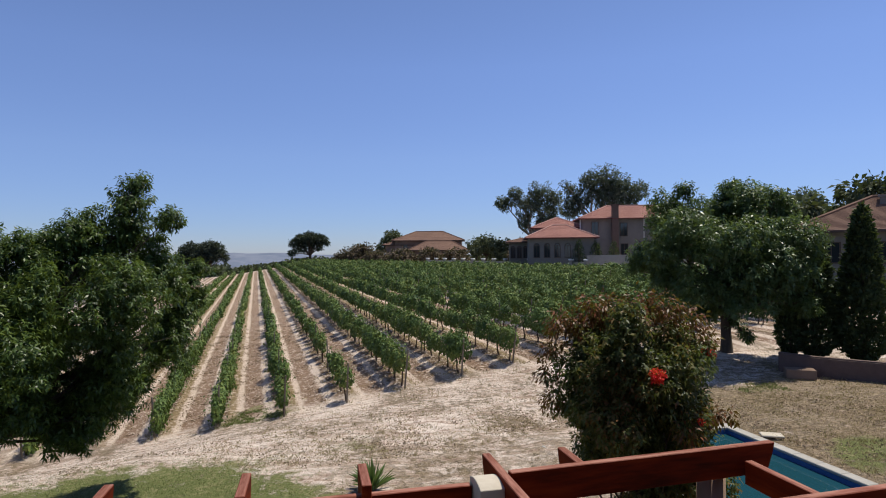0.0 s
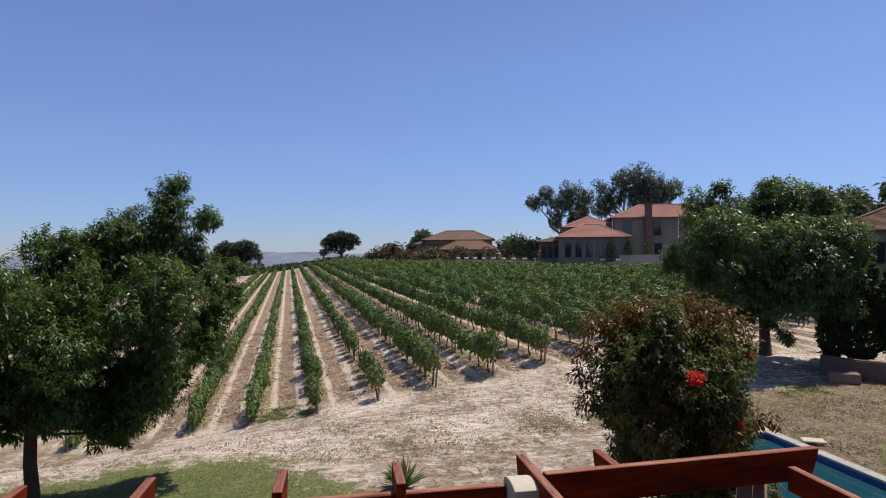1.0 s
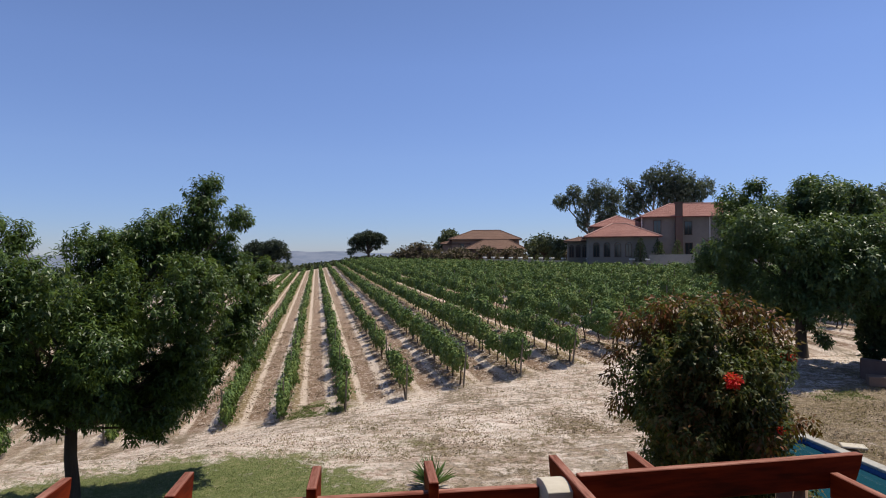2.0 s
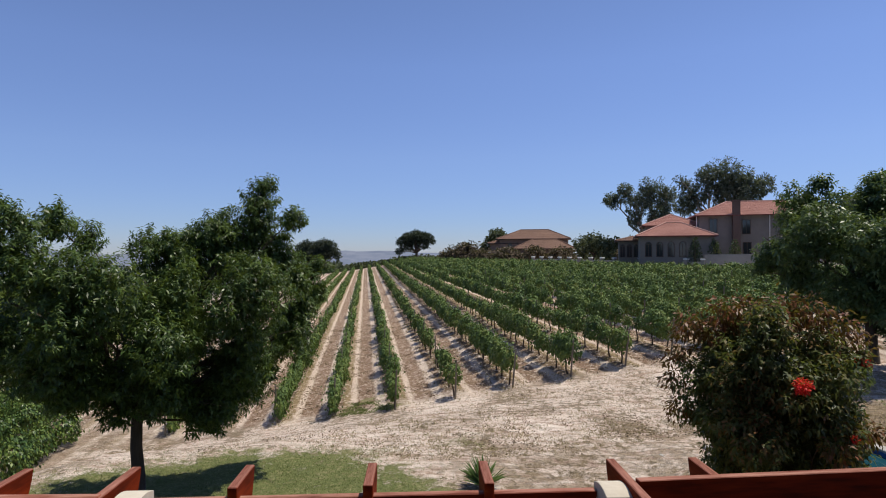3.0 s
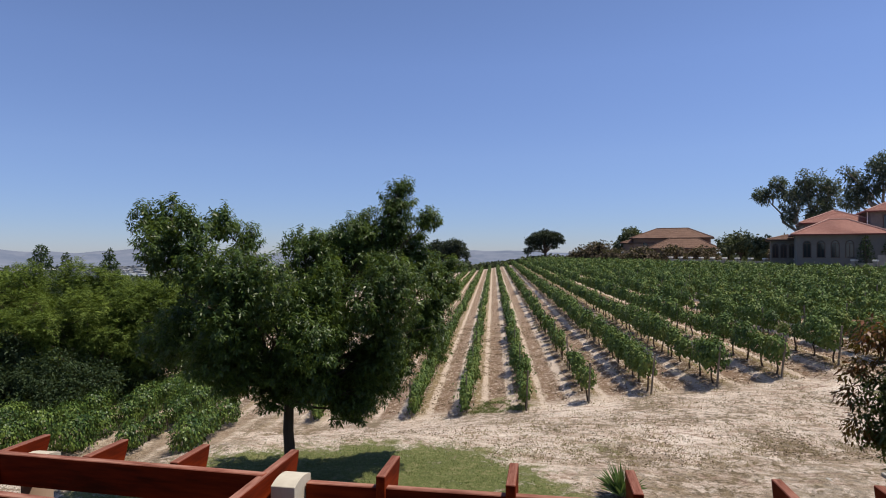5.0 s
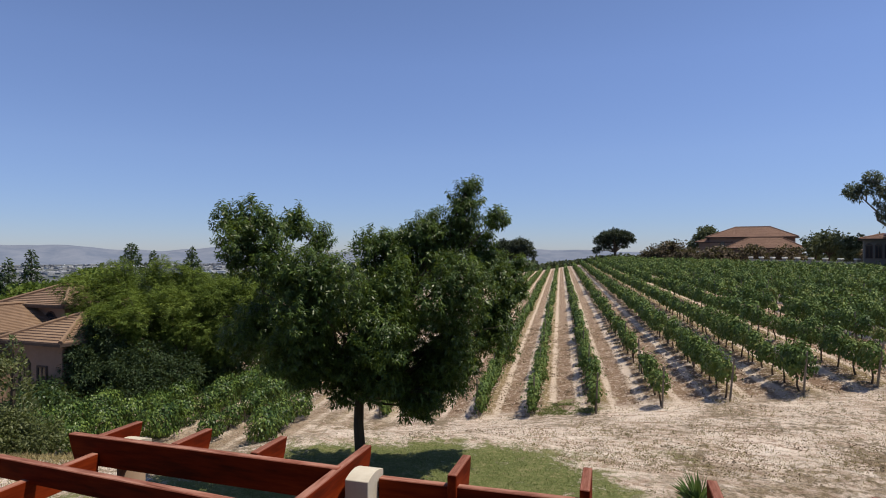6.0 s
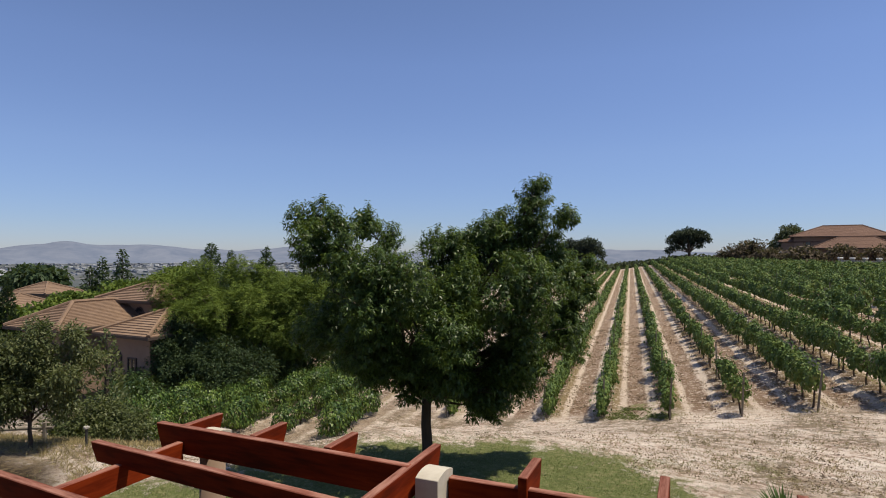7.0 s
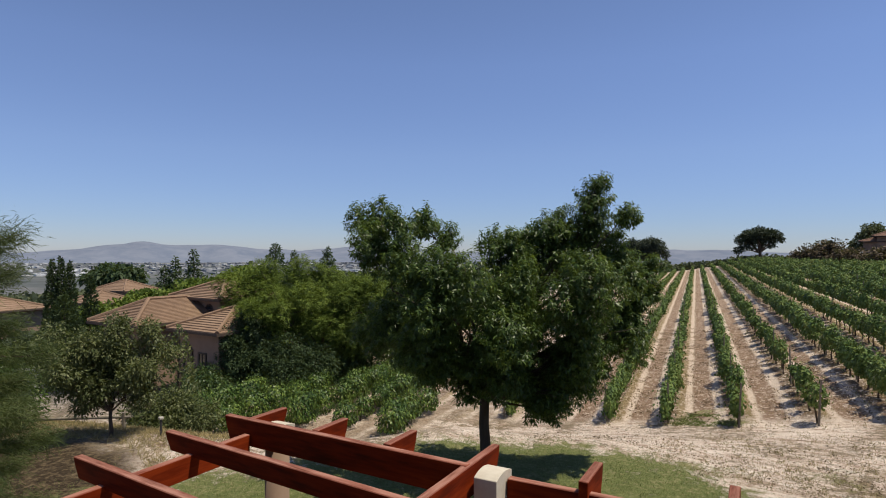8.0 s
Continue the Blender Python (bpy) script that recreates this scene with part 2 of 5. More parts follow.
M["bronze_leaf"] = leaf_mat("bronze_leaf", [(0.1, (0.06, 0.05, 0.015)), (0.5, (0.14, 0.06, 0.02)), (0.9, (0.2, 0.05, 0.025))], gloss=0.4)
M["flower"] = leaf_mat("red_petal", [(0.1, (0.6, 0.014, 0.02)), (0.9, (0.85, 0.035, 0.045))], through=0.35)
M["acacia_leaf"] = leaf_mat("acacia_leaf", [(0.2, (0.05, 0.078, 0.018)), (0.5, (0.115, 0.165, 0.03)), (0.8, (0.21, 0.26, 0.052))], gloss=0.6, spec=0.15, through=0.25, scale=0.5)
M["olive_leaf"] = leaf_mat("grey_green_leaf", [(0.15, (0.045, 0.06, 0.024)), (0.5, (0.095, 0.115, 0.045)), (0.9, (0.2, 0.205, 0.09))], gloss=0.5, spec=0.25, through=0.25)
M["conifer"] = leaf_mat("conifer_needle", [(0.15, (0.024, 0.043, 0.021)), (0.5, (0.044, 0.07, 0.031)), (0.9, (0.075, 0.108, 0.045))], gloss=0.6, spec=0.2, through=0.2)
M["near_pine"] = leaf_mat("near_pine_needle", [(0.15, (0.04, 0.062, 0.026)), (0.5, (0.08, 0.105, 0.04)), (0.9, (0.15, 0.16, 0.065))], gloss=0.6, spec=0.15, through=0.3)
M["slim_cypress"] = leaf_mat("slim_cypress_needle", [(0.15, (0.022, 0.038, 0.02)), (0.5, (0.04, 0.062, 0.028)), (0.9, (0.07, 0.098, 0.04))], gloss=0.6, spec=0.15, through=0.2)
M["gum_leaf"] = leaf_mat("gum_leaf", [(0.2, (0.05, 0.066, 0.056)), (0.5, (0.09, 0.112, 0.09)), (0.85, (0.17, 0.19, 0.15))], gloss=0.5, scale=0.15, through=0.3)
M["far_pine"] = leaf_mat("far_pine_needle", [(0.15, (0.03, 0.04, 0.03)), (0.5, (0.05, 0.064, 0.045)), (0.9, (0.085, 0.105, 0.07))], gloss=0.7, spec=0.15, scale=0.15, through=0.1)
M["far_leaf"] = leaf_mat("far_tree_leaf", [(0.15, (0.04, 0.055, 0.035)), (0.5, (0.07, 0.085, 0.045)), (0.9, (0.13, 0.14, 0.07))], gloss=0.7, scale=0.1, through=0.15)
M["rust_leaf"] = leaf_mat("rusty_bush_leaf", [(0.15, (0.05, 0.04, 0.03)), (0.5, (0.095, 0.068, 0.048)), (0.9, (0.16, 0.12, 0.075))], gloss=0.7, scale=0.1, through=0.15)
M["yucca"] = leaf_mat("yucca_blade", [(0.1, (0.06, 0.11, 0.04)), (0.9, (0.16, 0.24, 0.08))], gloss=0.4)
M["grass"] = leaf_mat("lawn_blade", [(0.1, (0.11, 0.145, 0.045)), (0.55, (0.18, 0.21, 0.075)), (0.9, (0.36, 0.31, 0.16))], gloss=0.6, spec=0.2, scale=0.8)
M["straw"] = leaf_mat("dry_grass_blade", [(0.1, (0.2, 0.16, 0.08)), (0.5, (0.34, 0.27, 0.14)), (0.9, (0.48, 0.39, 0.22))], gloss=0.8, spec=0.1, scale=0.8)
M["litter"] = leaf_mat("dry_litter", [(0.2, (0.15, 0.108, 0.07)), (0.5, (0.29, 0.215, 0.145)), (0.85, (0.48, 0.38, 0.27))], gloss=0.9, spec=0.05, through=0.0, scale=0.9)
M["bark"] = rough_mat("bark", [(0.25, (0.03, 0.022, 0.016)), (0.75, (0.12, 0.09, 0.065))], 9, 0.9, 0.8, 0.02, stretch=(1, 1, 0.25))
M["pale_bark"] = rough_mat("pale_bark", [(0.25, (0.12, 0.1, 0.08)), (0.75, (0.32, 0.28, 0.23))], 3, 0.85, 0.5, 0.02, stretch=(1, 1, 0.3))
M["vine_wood"] = rough_mat("vine_wood", [(0.25, (0.035, 0.025, 0.018)), (0.75, (0.12, 0.085, 0.06))], 20, 0.9, 0.6, 0.01)
M["post_wood"] = rough_mat("weathered_post", [(0.25, (0.12, 0.1, 0.075)), (0.75, (0.28, 0.24, 0.19))], 18, 0.9, 0.5, 0.006, stretch=(1, 1, 0.15))
M["cream"] = rough_mat("cream_plaster", [(0.25, (0.42, 0.36, 0.28)), (0.75, (0.6, 0.54, 0.45))], 10, 0.85, 0.3, 0.004)
M["tan_plaster"] = rough_mat("tan_plaster", [(0.25, (0.16, 0.105, 0.075)), (0.75, (0.24, 0.165, 0.12))], 5, 0.9, 0.3, 0.004)
M["house_wall"] = rough_mat("house_plaster", [(0.25, (0.15, 0.14, 0.13)), (0.75, (0.23, 0.215, 0.2))], 1.4, 0.9, 0.2, 0.01)
M["pink_wall"] = rough_mat("warm_plaster", [(0.25, (0.22, 0.148, 0.108)), (0.75, (0.33, 0.232, 0.175))], 1.4, 0.9, 0.2, 0.01)
M["tile_red"] = rough_mat("terracotta_tile", [(0.25, (0.26, 0.115, 0.09)), (0.55, (0.35, 0.165, 0.13)), (0.85, (0.45, 0.235, 0.19))], 3.0, 0.8, 0.3, 0.02)
M["tile_tan"] = rough_mat("weathered_tile", [(0.25, (0.16, 0.1, 0.066)), (0.55, (0.235, 0.152, 0.102)), (0.85, (0.34, 0.232, 0.16))], 3.0, 0.85, 0.3, 0.02)
M["tile_brown"] = rough_mat("brown_tile", [(0.25, (0.15, 0.085, 0.06)), (0.75, (0.24, 0.14, 0.1))], 3.0, 0.85, 0.3, 0.02)
M["ridge_red"] = rough_mat("pale_ridge_tile", [(0.25, (0.4, 0.22, 0.18)), (0.75, (0.55, 0.34, 0.28))], 4.0, 0.85, 0.2, 0.01)
M["red_fascia"] = rough_mat("red_brown_fascia", [(0.25, (0.12, 0.035, 0.028)), (0.75, (0.2, 0.07, 0.055))], 8, 0.7, 0.1, 0.003)
M["white"] = rough_mat("white_paint", [(0.25, (0.66, 0.66, 0.64)), (0.75, (0.8, 0.8, 0.78))], 6, 0.6, 0.1, 0.003)
M["dark_frame"] = rough_mat("dark_timber_frame", [(0.25, (0.05, 0.035, 0.03)), (0.75, (0.1, 0.07, 0.055))], 12, 0.6, 0.1, 0.003)
M["grey_wall"] = rough_mat("grey_boundary_wall", [(0.25, (0.22, 0.21, 0.19)), (0.75, (0.36, 0.34, 0.31))], 2.0, 0.9, 0.3, 0.01)
M["brick_low"] = rough_mat("brown_garden_wall", [(0.25, (0.085, 0.058, 0.05)), (0.75, (0.15, 0.105, 0.09))], 6, 0.9, 0.4, 0.008)
M["coping"] = rough_mat("pale_coping_stone", [(0.25, (0.28, 0.26, 0.23)), (0.75, (0.44, 0.41, 0.37))], 9, 0.8, 0.3, 0.004)
M["pool_tile"] = rough_mat("blue_pool_tile", [(0.25, (0.02, 0.06, 0.19)), (0.75, (0.05, 0.13, 0.32))], 12, 0.3, 0.1, 0.002)
M["metal"] = rough_mat("black_metal", [(0.25, (0.03, 0.03, 0.03)), (0.75, (0.07, 0.07, 0.07))], 15, 0.5, 0.1, 0.002)

# red-stained timber: streaks along the grain, upper faces bleached and painted as if lit
m, N, L, b = material("red_stained_timber")
mp = N.new("ShaderNodeMapping")
mp.inputs["Scale"].default_value = (0.12, 1, 1)
L.new(N.new("ShaderNodeTexCoord").outputs["Object"], mp.inputs["Vector"])
g1 = noise_tex(N, L, 16, 6, 0.65, mp.outputs[0])
g2 = noise_tex(N, L, 2.2, 4, 0.6, mp.outputs[0])
stain = ramp(N, L, calc(N, L, "MULTIPLY_ADD", g1, 0.5, calc(N, L, "MULTIPLY", g2, 0.5)),
             [(0.33, (0.045, 0.007, 0.0025)), (0.46, (0.13, 0.015, 0.0035)), (0.58, (0.215, 0.029, 0.006)), (0.72, (0.32, 0.075, 0.022))])
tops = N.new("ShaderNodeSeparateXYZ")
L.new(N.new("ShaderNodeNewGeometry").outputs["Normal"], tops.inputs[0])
# dusty bleached wear and light on upward faces, both mixed in by normal
worn_lit_tops = calc(N, L, "MULTIPLY", ramp(N, L, tops.outputs[2], [(0.55, (0, 0, 0)), (0.85, (1, 1, 1))]), ramp(N, L, g1, [(0.35, (0.15, 0.15, 0.15)), (0.6, (0.75, 0.75, 0.75))]))
L.new(mixc(N, L, worn_lit_tops, stain, (0.4, 0.22, 0.17)), b.inputs["Base Color"])
b.inputs["Roughness"].default_value = 0.7
b.inputs["Specular IOR Level"].default_value = 0.06
bump(N, L, g1, b, 0.35, 0.004)
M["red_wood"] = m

m, N, L, b = material("window_glass")
b.inputs["Base Color"].default_value = (0.02, 0.025, 0.03, 1)
b.inputs["Roughness"].default_value = 0.06
b.inputs["Specular IOR Level"].default_value = 0.8
M["glass"] = m

m, N, L, b = material("pool_water")
b.inputs["Base Color"].default_value = (0.012, 0.055, 0.075, 1)
b.inputs["Roughness"].default_value = 0.05
b.inputs["IOR"].default_value = 1.33
bump(N, L, noise_tex(N, L, 2.2, 3, 0.5, where(N)), b, 0.15, 0.05)
M["water"] = m

# ---- ground ----
def axis_lines(lo, hi, step, far, grow=1.085):
    core = list(np.arange(lo, hi + 1e-6, step))
    d, a = step, []
    x = hi
    while x < far:
        d *= grow
        x += d
        a.append(x)
    d, c = step, []
    x = lo
    while x > -far:
        d *= grow
        x -= d
        c.append(x)
    return np.array(c[::-1] + core + a)


def wave(x, y, s, k=0.0):
    """Smooth, uneven drift between about -1 and 1, s metres to a swell."""
    x, y = x / s, y / s
    return (np.sin(x * 1.9 + 1.3 * np.sin(y * 1.1 + k) + k) + np.sin(y * 2.3 + 1.7 * np.sin(x * 0.9 + 2 * k))
            + np.sin((x + y) * 3.7 + k * 3 + np.sin(x * 2.1 - y))) / 3


WILD = -10.0    # west of this stand older, bushy vines


def lawn_reach(u, w):
    """Below 1 on the lawn, whose far edge runs askew."""
    return np.sqrt(((u + 5.5) / 7.5) ** 2 + ((w - 9.0 - 0.45 * (np.clip(u, -10, -2.5) + 4.5)) / 6.3) ** 2)


def row_start(u):
    """Where along w the vine row at u begins."""
    if u < WILD:
        return float(np.interp(u, [-20.2, -17.9, -15.6, -13.3, -11], [18.9, 18.7, 20.2, 19.9, 19.7]))
    return float(np.interp(u, [-7.5, -5.4, -3.3, -1, 1.2, 3.1, 5.2, 9.3, 15.5, 60], [23.0, 23.4, 22.0, 21.3, 20.9, 20.7, 20.55, 20.4, 22.5, 27]))


gx = axis_lines(-30, 26, 0.28, 4900)
gy = axis_lines(2, 42, 0.28, 4900)
GX, GY = np.meshgrid(gx, gy)
GU, GW = uw(GX, GY)
GZ = land(GX, GY)
near = np.exp(-(np.hypot(GX, GY - 15) / 60) ** 2)
vineyard = smooth(-0.6, 0.8, GW - (22.2 - 0.16 * (np.clip(GU, -4, 15) + 3.4))) * smooth(-23, -22, GU) * (1 - smooth(60, 64, GU)) * (1 - smooth(0, 4, GW - np.interp(GU, [20, 25, 33, 44.5, 60], [164, 150, 107, 69.5, 58])))
vineyard = np.maximum(vineyard, smooth(-0.6, 0.8, GW - 18.6) * smooth(-23, -22, GU) * (1 - smooth(-10.2, -9.6, GU)))
vineyard *= 1 - 0.6 * (1 - smooth(-6.5, -4.5, GU)) * (1 - smooth(24, 28, GW))
phase = (GU - ROW0) / ROW
ridge = np.cos(2 * np.pi * phase)
GZ = GZ + near * (0.035 * wave(GX, GY, 1.3) + 0.02 * wave(GX, GY, 0.5, 2.0)) + vineyard * 0.07 * ridge * near
# the hollow of the pool
PF, PE = Vector((7.2, 15.0)), Vector((0.226, -0.974))
PS = Vector((-0.974, -0.226))
pa = (GX - PF.x) * PE.x + (GY - PF.y) * PE.y
pb = (GX - PF.x) * PS.x + (GY - PF.y) * PS.y
flat_pool = smooth(-1.6, -0.6, pa) * (1 - smooth(9.5, 10.5, pa)) * smooth(-1.6, -0.6, pb) * (1 - smooth(4.6, 5.6, pb))
GZ = GZ * (1 - flat_pool) + 0.47 * flat_pool
inside = (pa > 0.0) & (pa < 8.6) & (pb > 0.0) & (pb < 3.6)
GZ = np.where(inside, -1.2, GZ)
nx, ny = len(gx), len(gy)
idx = np.arange(nx * ny).reshape(ny, nx)
F = np.stack([idx[:-1, :-1], idx[:-1, 1:], idx[1:, 1:], idx[1:, :-1]], -1).reshape(-1, 4)
gme = bpy.data.meshes.new("ground")
gme.vertices.add(nx * ny)
gme.vertices.foreach_set("co", np.stack([GX, GY, GZ], -1).astype(np.float32).ravel())
gme.loops.add(F.size)
gme.loops.foreach_set("vertex_index", F.astype(np.int32).ravel())
gme.polygons.add(len(F))
gme.polygons.foreach_set("loop_start", np.arange(0, F.size, 4, dtype=np.int32))
gme.polygons.foreach_set("use_smooth", np.ones(len(F), dtype=bool))
gme.update(calc_edges=True)


def zone(name, values):
    at = gme.attributes.new(name, "FLOAT", "POINT")
    at.data.foreach_set("value", np.clip(values, 0, 1).astype(np.float32).ravel())


wob = 0.9 * wave(GX, GY, 2.2, 1.0)
lawn = 1 - smooth(0.72, 1.38, lawn_reach(GU, GW) + 0.1 * wob)
lawn = np.maximum(lawn, 0.8 * (1 - smooth(0.6, 1.2, np.hypot((GX - 9.8) / 1.6, (GY - 12.6) / 1.8))))
for px, py, pr in ((-2.5, 15.2, 0.8), (-5.9, 20.6, 1.0), (-7.0, 21.8, 0.7), (-2.3, 14.3, 0.7), (-4.2, 13.8, 0.9), (10.1, 18.9, 0.9)):
    lawn = np.maximum(lawn, 0.62 * (1 - smooth(0.3, 1.3, np.hypot((GX - px) / 1.7, GY - py) / pr + 0.25 * wob)))
dry = (1 - smooth(13.0, 19.0, GW + 1.4 * wob)) * smooth(-3, 3, GU + wob)
# unseen ground under the pergola browned to cut light bounced onto the beams
dry = np.maximum(dry * 0.8, (1 - smooth(4.0, 5.2, GY - 0.22 * GX + 0.4 * wob)) * smooth(-7, -5.5, GX))
dry = np.maximum(dry, 0.8 * (1 - smooth(-7.5, -4.5, GU + wob)) * smooth(13, 15, GW) * (1 - smooth(24, 28, GW)))
dry = np.maximum(dry, (1 - smooth(-16, -11, GU + wob)) * (1 - smooth(16, 18, GW)))
far_green = np.maximum(smooth(22, 28, -GU) * smooth(16, 26, GW), smooth(168, 230, GW))
# dark mulch and debris on the bank, with tree shade painted into the patch
shaded_mulch = 1 - smooth(0.7, 1.2, np.hypot((GX + 17.0) / 3.9, (GY - 4.2) / 2.1) + 0.15 * wob)
dry = np.maximum(dry, smooth(7, 10, GU + wob) * (1 - smooth(15, 18.5, GW + wob)) * (1 - smooth(60, 80, GU)))
zone("shaded_mulch", shaded_mulch)
zone("lawn", lawn)
zone("dry", dry)
zone("vineyard", vineyard)
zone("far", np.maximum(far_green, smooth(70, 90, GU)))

m, N, L, b = material("ground")
P = where(N)


def attr(name):
    a = N.new("ShaderNodeAttribute")
    a.attribute_name = name
    return a.outputs["Fac"]


n_big = noise_tex(N, L, 0.35, 4, 0.6, P, 0.4)
n_mid = noise_tex(N, L, 1.7, 5, 0.65, P, 0.6)
n_fine = noise_tex(N, L, 9.0, 6, 0.7, P)
n_grain = noise_tex(N, L, 45.0, 3, 0.7, P)
mp = N.new("ShaderNodeMapping")
mp.inputs["Rotation"].default_value = (0, 0, -0.2)
mp.inputs["Scale"].default_value = (0.45, 1.6, 1.0)
L.new(P, mp.inputs["Vector"])
n_drag = noise_tex(N, L, 2.2, 8, 0.72, mp.outputs[0], 0.8)
n_speck = noise_tex(N, L, 5.5, 9, 0.78, P, 0.5)
sand = ramp(N, L, calc(N, L, "MULTIPLY_ADD", n_drag, 0.5, calc(N, L, "MULTIPLY", n_speck, 0.5)),
            [(0.38, (0.2, 0.13, 0.095)), (0.44, (0.46, 0.34, 0.265)), (0.485, (0.72, 0.59, 0.5)), (0.57, (0.87, 0.765, 0.68))])
litter = ramp(N, L, n_fine, [(0.3, (0.11, 0.085, 0.045)), (0.7, (0.27, 0.2, 0.125))])
green = ramp(N, L, calc(N, L, "MULTIPLY_ADD", n_fine, 0.6, calc(N, L, "MULTIPLY", n_mid, 0.4)),
             [(0.33, (0.105, 0.13, 0.042)), (0.52, (0.18, 0.2, 0.075)), (0.66, (0.34, 0.3, 0.16))])
straw = ramp(N, L, n_fine, [(0.36, (0.08, 0.058, 0.032)), (0.5, (0.21, 0.155, 0.09)), (0.64, (0.4, 0.31, 0.2))])
# scattered litter over the sand
lit = calc(N, L, "MULTIPLY", ramp(N, L, calc(N, L, "MULTIPLY_ADD", n_speck, 0.65, calc(N, L, "MULTIPLY", n_big, 0.4)), [(0.535, (0, 0, 0)), (0.57, (1, 1, 1))]), 0.85)
col = mixc(N, L, lit, sand, litter)
dry_ = attr("dry")
dmask = calc(N, L, "MULTIPLY", dry_, ramp(N, L, calc(N, L, "MULTIPLY_ADD", n_speck, 0.6, calc(N, L, "MULTIPLY_ADD", n_mid, 0.4, calc(N, L, "MULTIPLY_ADD", dry_, 0.4, -0.32))), [(0.455, (0, 0, 0)), (0.505, (1, 1, 1))]))
col = mixc(N, L, calc(N, L, "MULTIPLY", dmask, 0.85), col, straw)
col = mixc(N, L, attr("shaded_mulch"), col, ramp(N, L, n_speck, [(0.38, (0.028, 0.02, 0.013)), (0.5, (0.075, 0.053, 0.032)), (0.62, (0.22, 0.165, 0.1))]))
# vineyard: bare wheel tracks beside a strip of dry cover, dark litter with row shade painted in under the vines
sep = N.new("ShaderNodeSeparateXYZ")
L.new(P, sep.inputs[0])
u_ = calc(N, L, "MULTIPLY_ADD", sep.outputs[0], CU, calc(N, L, "MULTIPLY", sep.outputs[1], SU))
ph = calc(N, L, "MULTIPLY", calc(N, L, "SUBTRACT", u_, ROW0 - 100 * ROW), 2 * math.pi / ROW)
v_ = calc(N, L, "MULTIPLY_ADD", sep.outputs[0], -SU, calc(N, L, "MULTIPLY", sep.outputs[1], CU))
uv = N.new("ShaderNodeCombineXYZ")
L.new(calc(N, L, "MULTIPLY", u_, 2.2), uv.inputs[0])
L.new(calc(N, L, "MULTIPLY", v_, 0.3), uv.inputs[1])
n_row = noise_tex(N, L, 1.5, 8, 0.72, uv.outputs[0], 0.5)
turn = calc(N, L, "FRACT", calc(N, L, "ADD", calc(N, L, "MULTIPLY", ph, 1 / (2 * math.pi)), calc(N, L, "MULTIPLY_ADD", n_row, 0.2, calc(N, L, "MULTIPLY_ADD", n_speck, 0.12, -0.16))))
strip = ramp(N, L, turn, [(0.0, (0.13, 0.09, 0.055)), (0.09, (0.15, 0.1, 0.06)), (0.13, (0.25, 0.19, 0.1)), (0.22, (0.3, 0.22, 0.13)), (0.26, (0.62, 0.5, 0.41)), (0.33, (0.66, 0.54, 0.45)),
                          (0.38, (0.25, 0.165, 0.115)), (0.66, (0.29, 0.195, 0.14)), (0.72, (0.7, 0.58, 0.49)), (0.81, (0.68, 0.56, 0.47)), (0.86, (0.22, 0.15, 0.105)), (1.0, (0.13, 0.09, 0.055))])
strip = mixc(N, L, ramp(N, L, n_speck, [(0.52, (0, 0, 0)), (0.58, (0.75, 0.75, 0.75))]), strip, (0.76, 0.64, 0.55))
strip = mixc(N, L, ramp(N, L, n_fine, [(0.36, (0.6, 0.6, 0.6)), (0.45, (0, 0, 0))]), strip, (0.2, 0.14, 0.095))
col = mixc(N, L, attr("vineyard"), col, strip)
lmask = ramp(N, L, calc(N, L, "MULTIPLY_ADD", attr("lawn"), 0.5, calc(N, L, "MULTIPLY_ADD", n_mid, 0.6, calc(N, L, "MULTIPLY", n_fine, 0.4))), [(0.79, (0, 0, 0)), (0.9, (1, 1, 1))])
col = mixc(N, L, lmask, col, green)
# distance haze over the plain, put into its bluish grey tones
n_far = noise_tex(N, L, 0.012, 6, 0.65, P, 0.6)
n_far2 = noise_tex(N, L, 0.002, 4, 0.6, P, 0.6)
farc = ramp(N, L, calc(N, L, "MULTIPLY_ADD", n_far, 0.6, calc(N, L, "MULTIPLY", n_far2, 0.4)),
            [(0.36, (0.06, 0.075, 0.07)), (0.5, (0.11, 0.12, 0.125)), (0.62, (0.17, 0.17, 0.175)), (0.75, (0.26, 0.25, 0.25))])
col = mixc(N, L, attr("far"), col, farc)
L.new(mixc(N, L, 1.0, col, (0.87, 0.86, 0.85), "MULTIPLY"), b.inputs["Base Color"])
b.inputs["Roughness"].default_value = 0.95
b.inputs["Specular IOR Level"].default_value = 0.1
bump(N, L, calc(N, L, "MULTIPLY_ADD", n_speck, 1.0, calc(N, L, "MULTIPLY_ADD", n_grain, 0.2, n_drag)), b, 0.9, 0.09)
gme.materials.append(m)
tagged(new("ground", gme), "pale sandy ground with lawn patches and bare vineyard strips", "ground", kind="structure")


def ground_tufts(name, pts, n_blade, length, ratio, mat, label, rng, spread=0.06, up=1.0):
    C = np.repeat(pts, n_blade, 0)
    C = C + np.concatenate([rng.normal(0, spread, (len(C), 2)), np.zeros((len(C), 1))], 1)
    ax = np.concatenate([rng.normal(0, 0.55, (len(C), 2)), np.full((len(C), 1), up)], 1)
    return tagged(new(name, quads_of(name, leaves(C, unit(ax), length, ratio, rng, jitter=0.15), mat)), label, "grass", kind="stuff")


rng = np.random.default_rng(11)


def scatter(n, x0, x1, y0, y1, keep):
    x, y = rng.uniform(x0, x1, n), rng.uniform(y0, y1, n)
    ok = keep(x, y)
    x, y = x[ok], y[ok]
    return np.stack([x, y, land(x, y) + 0.0], 1)


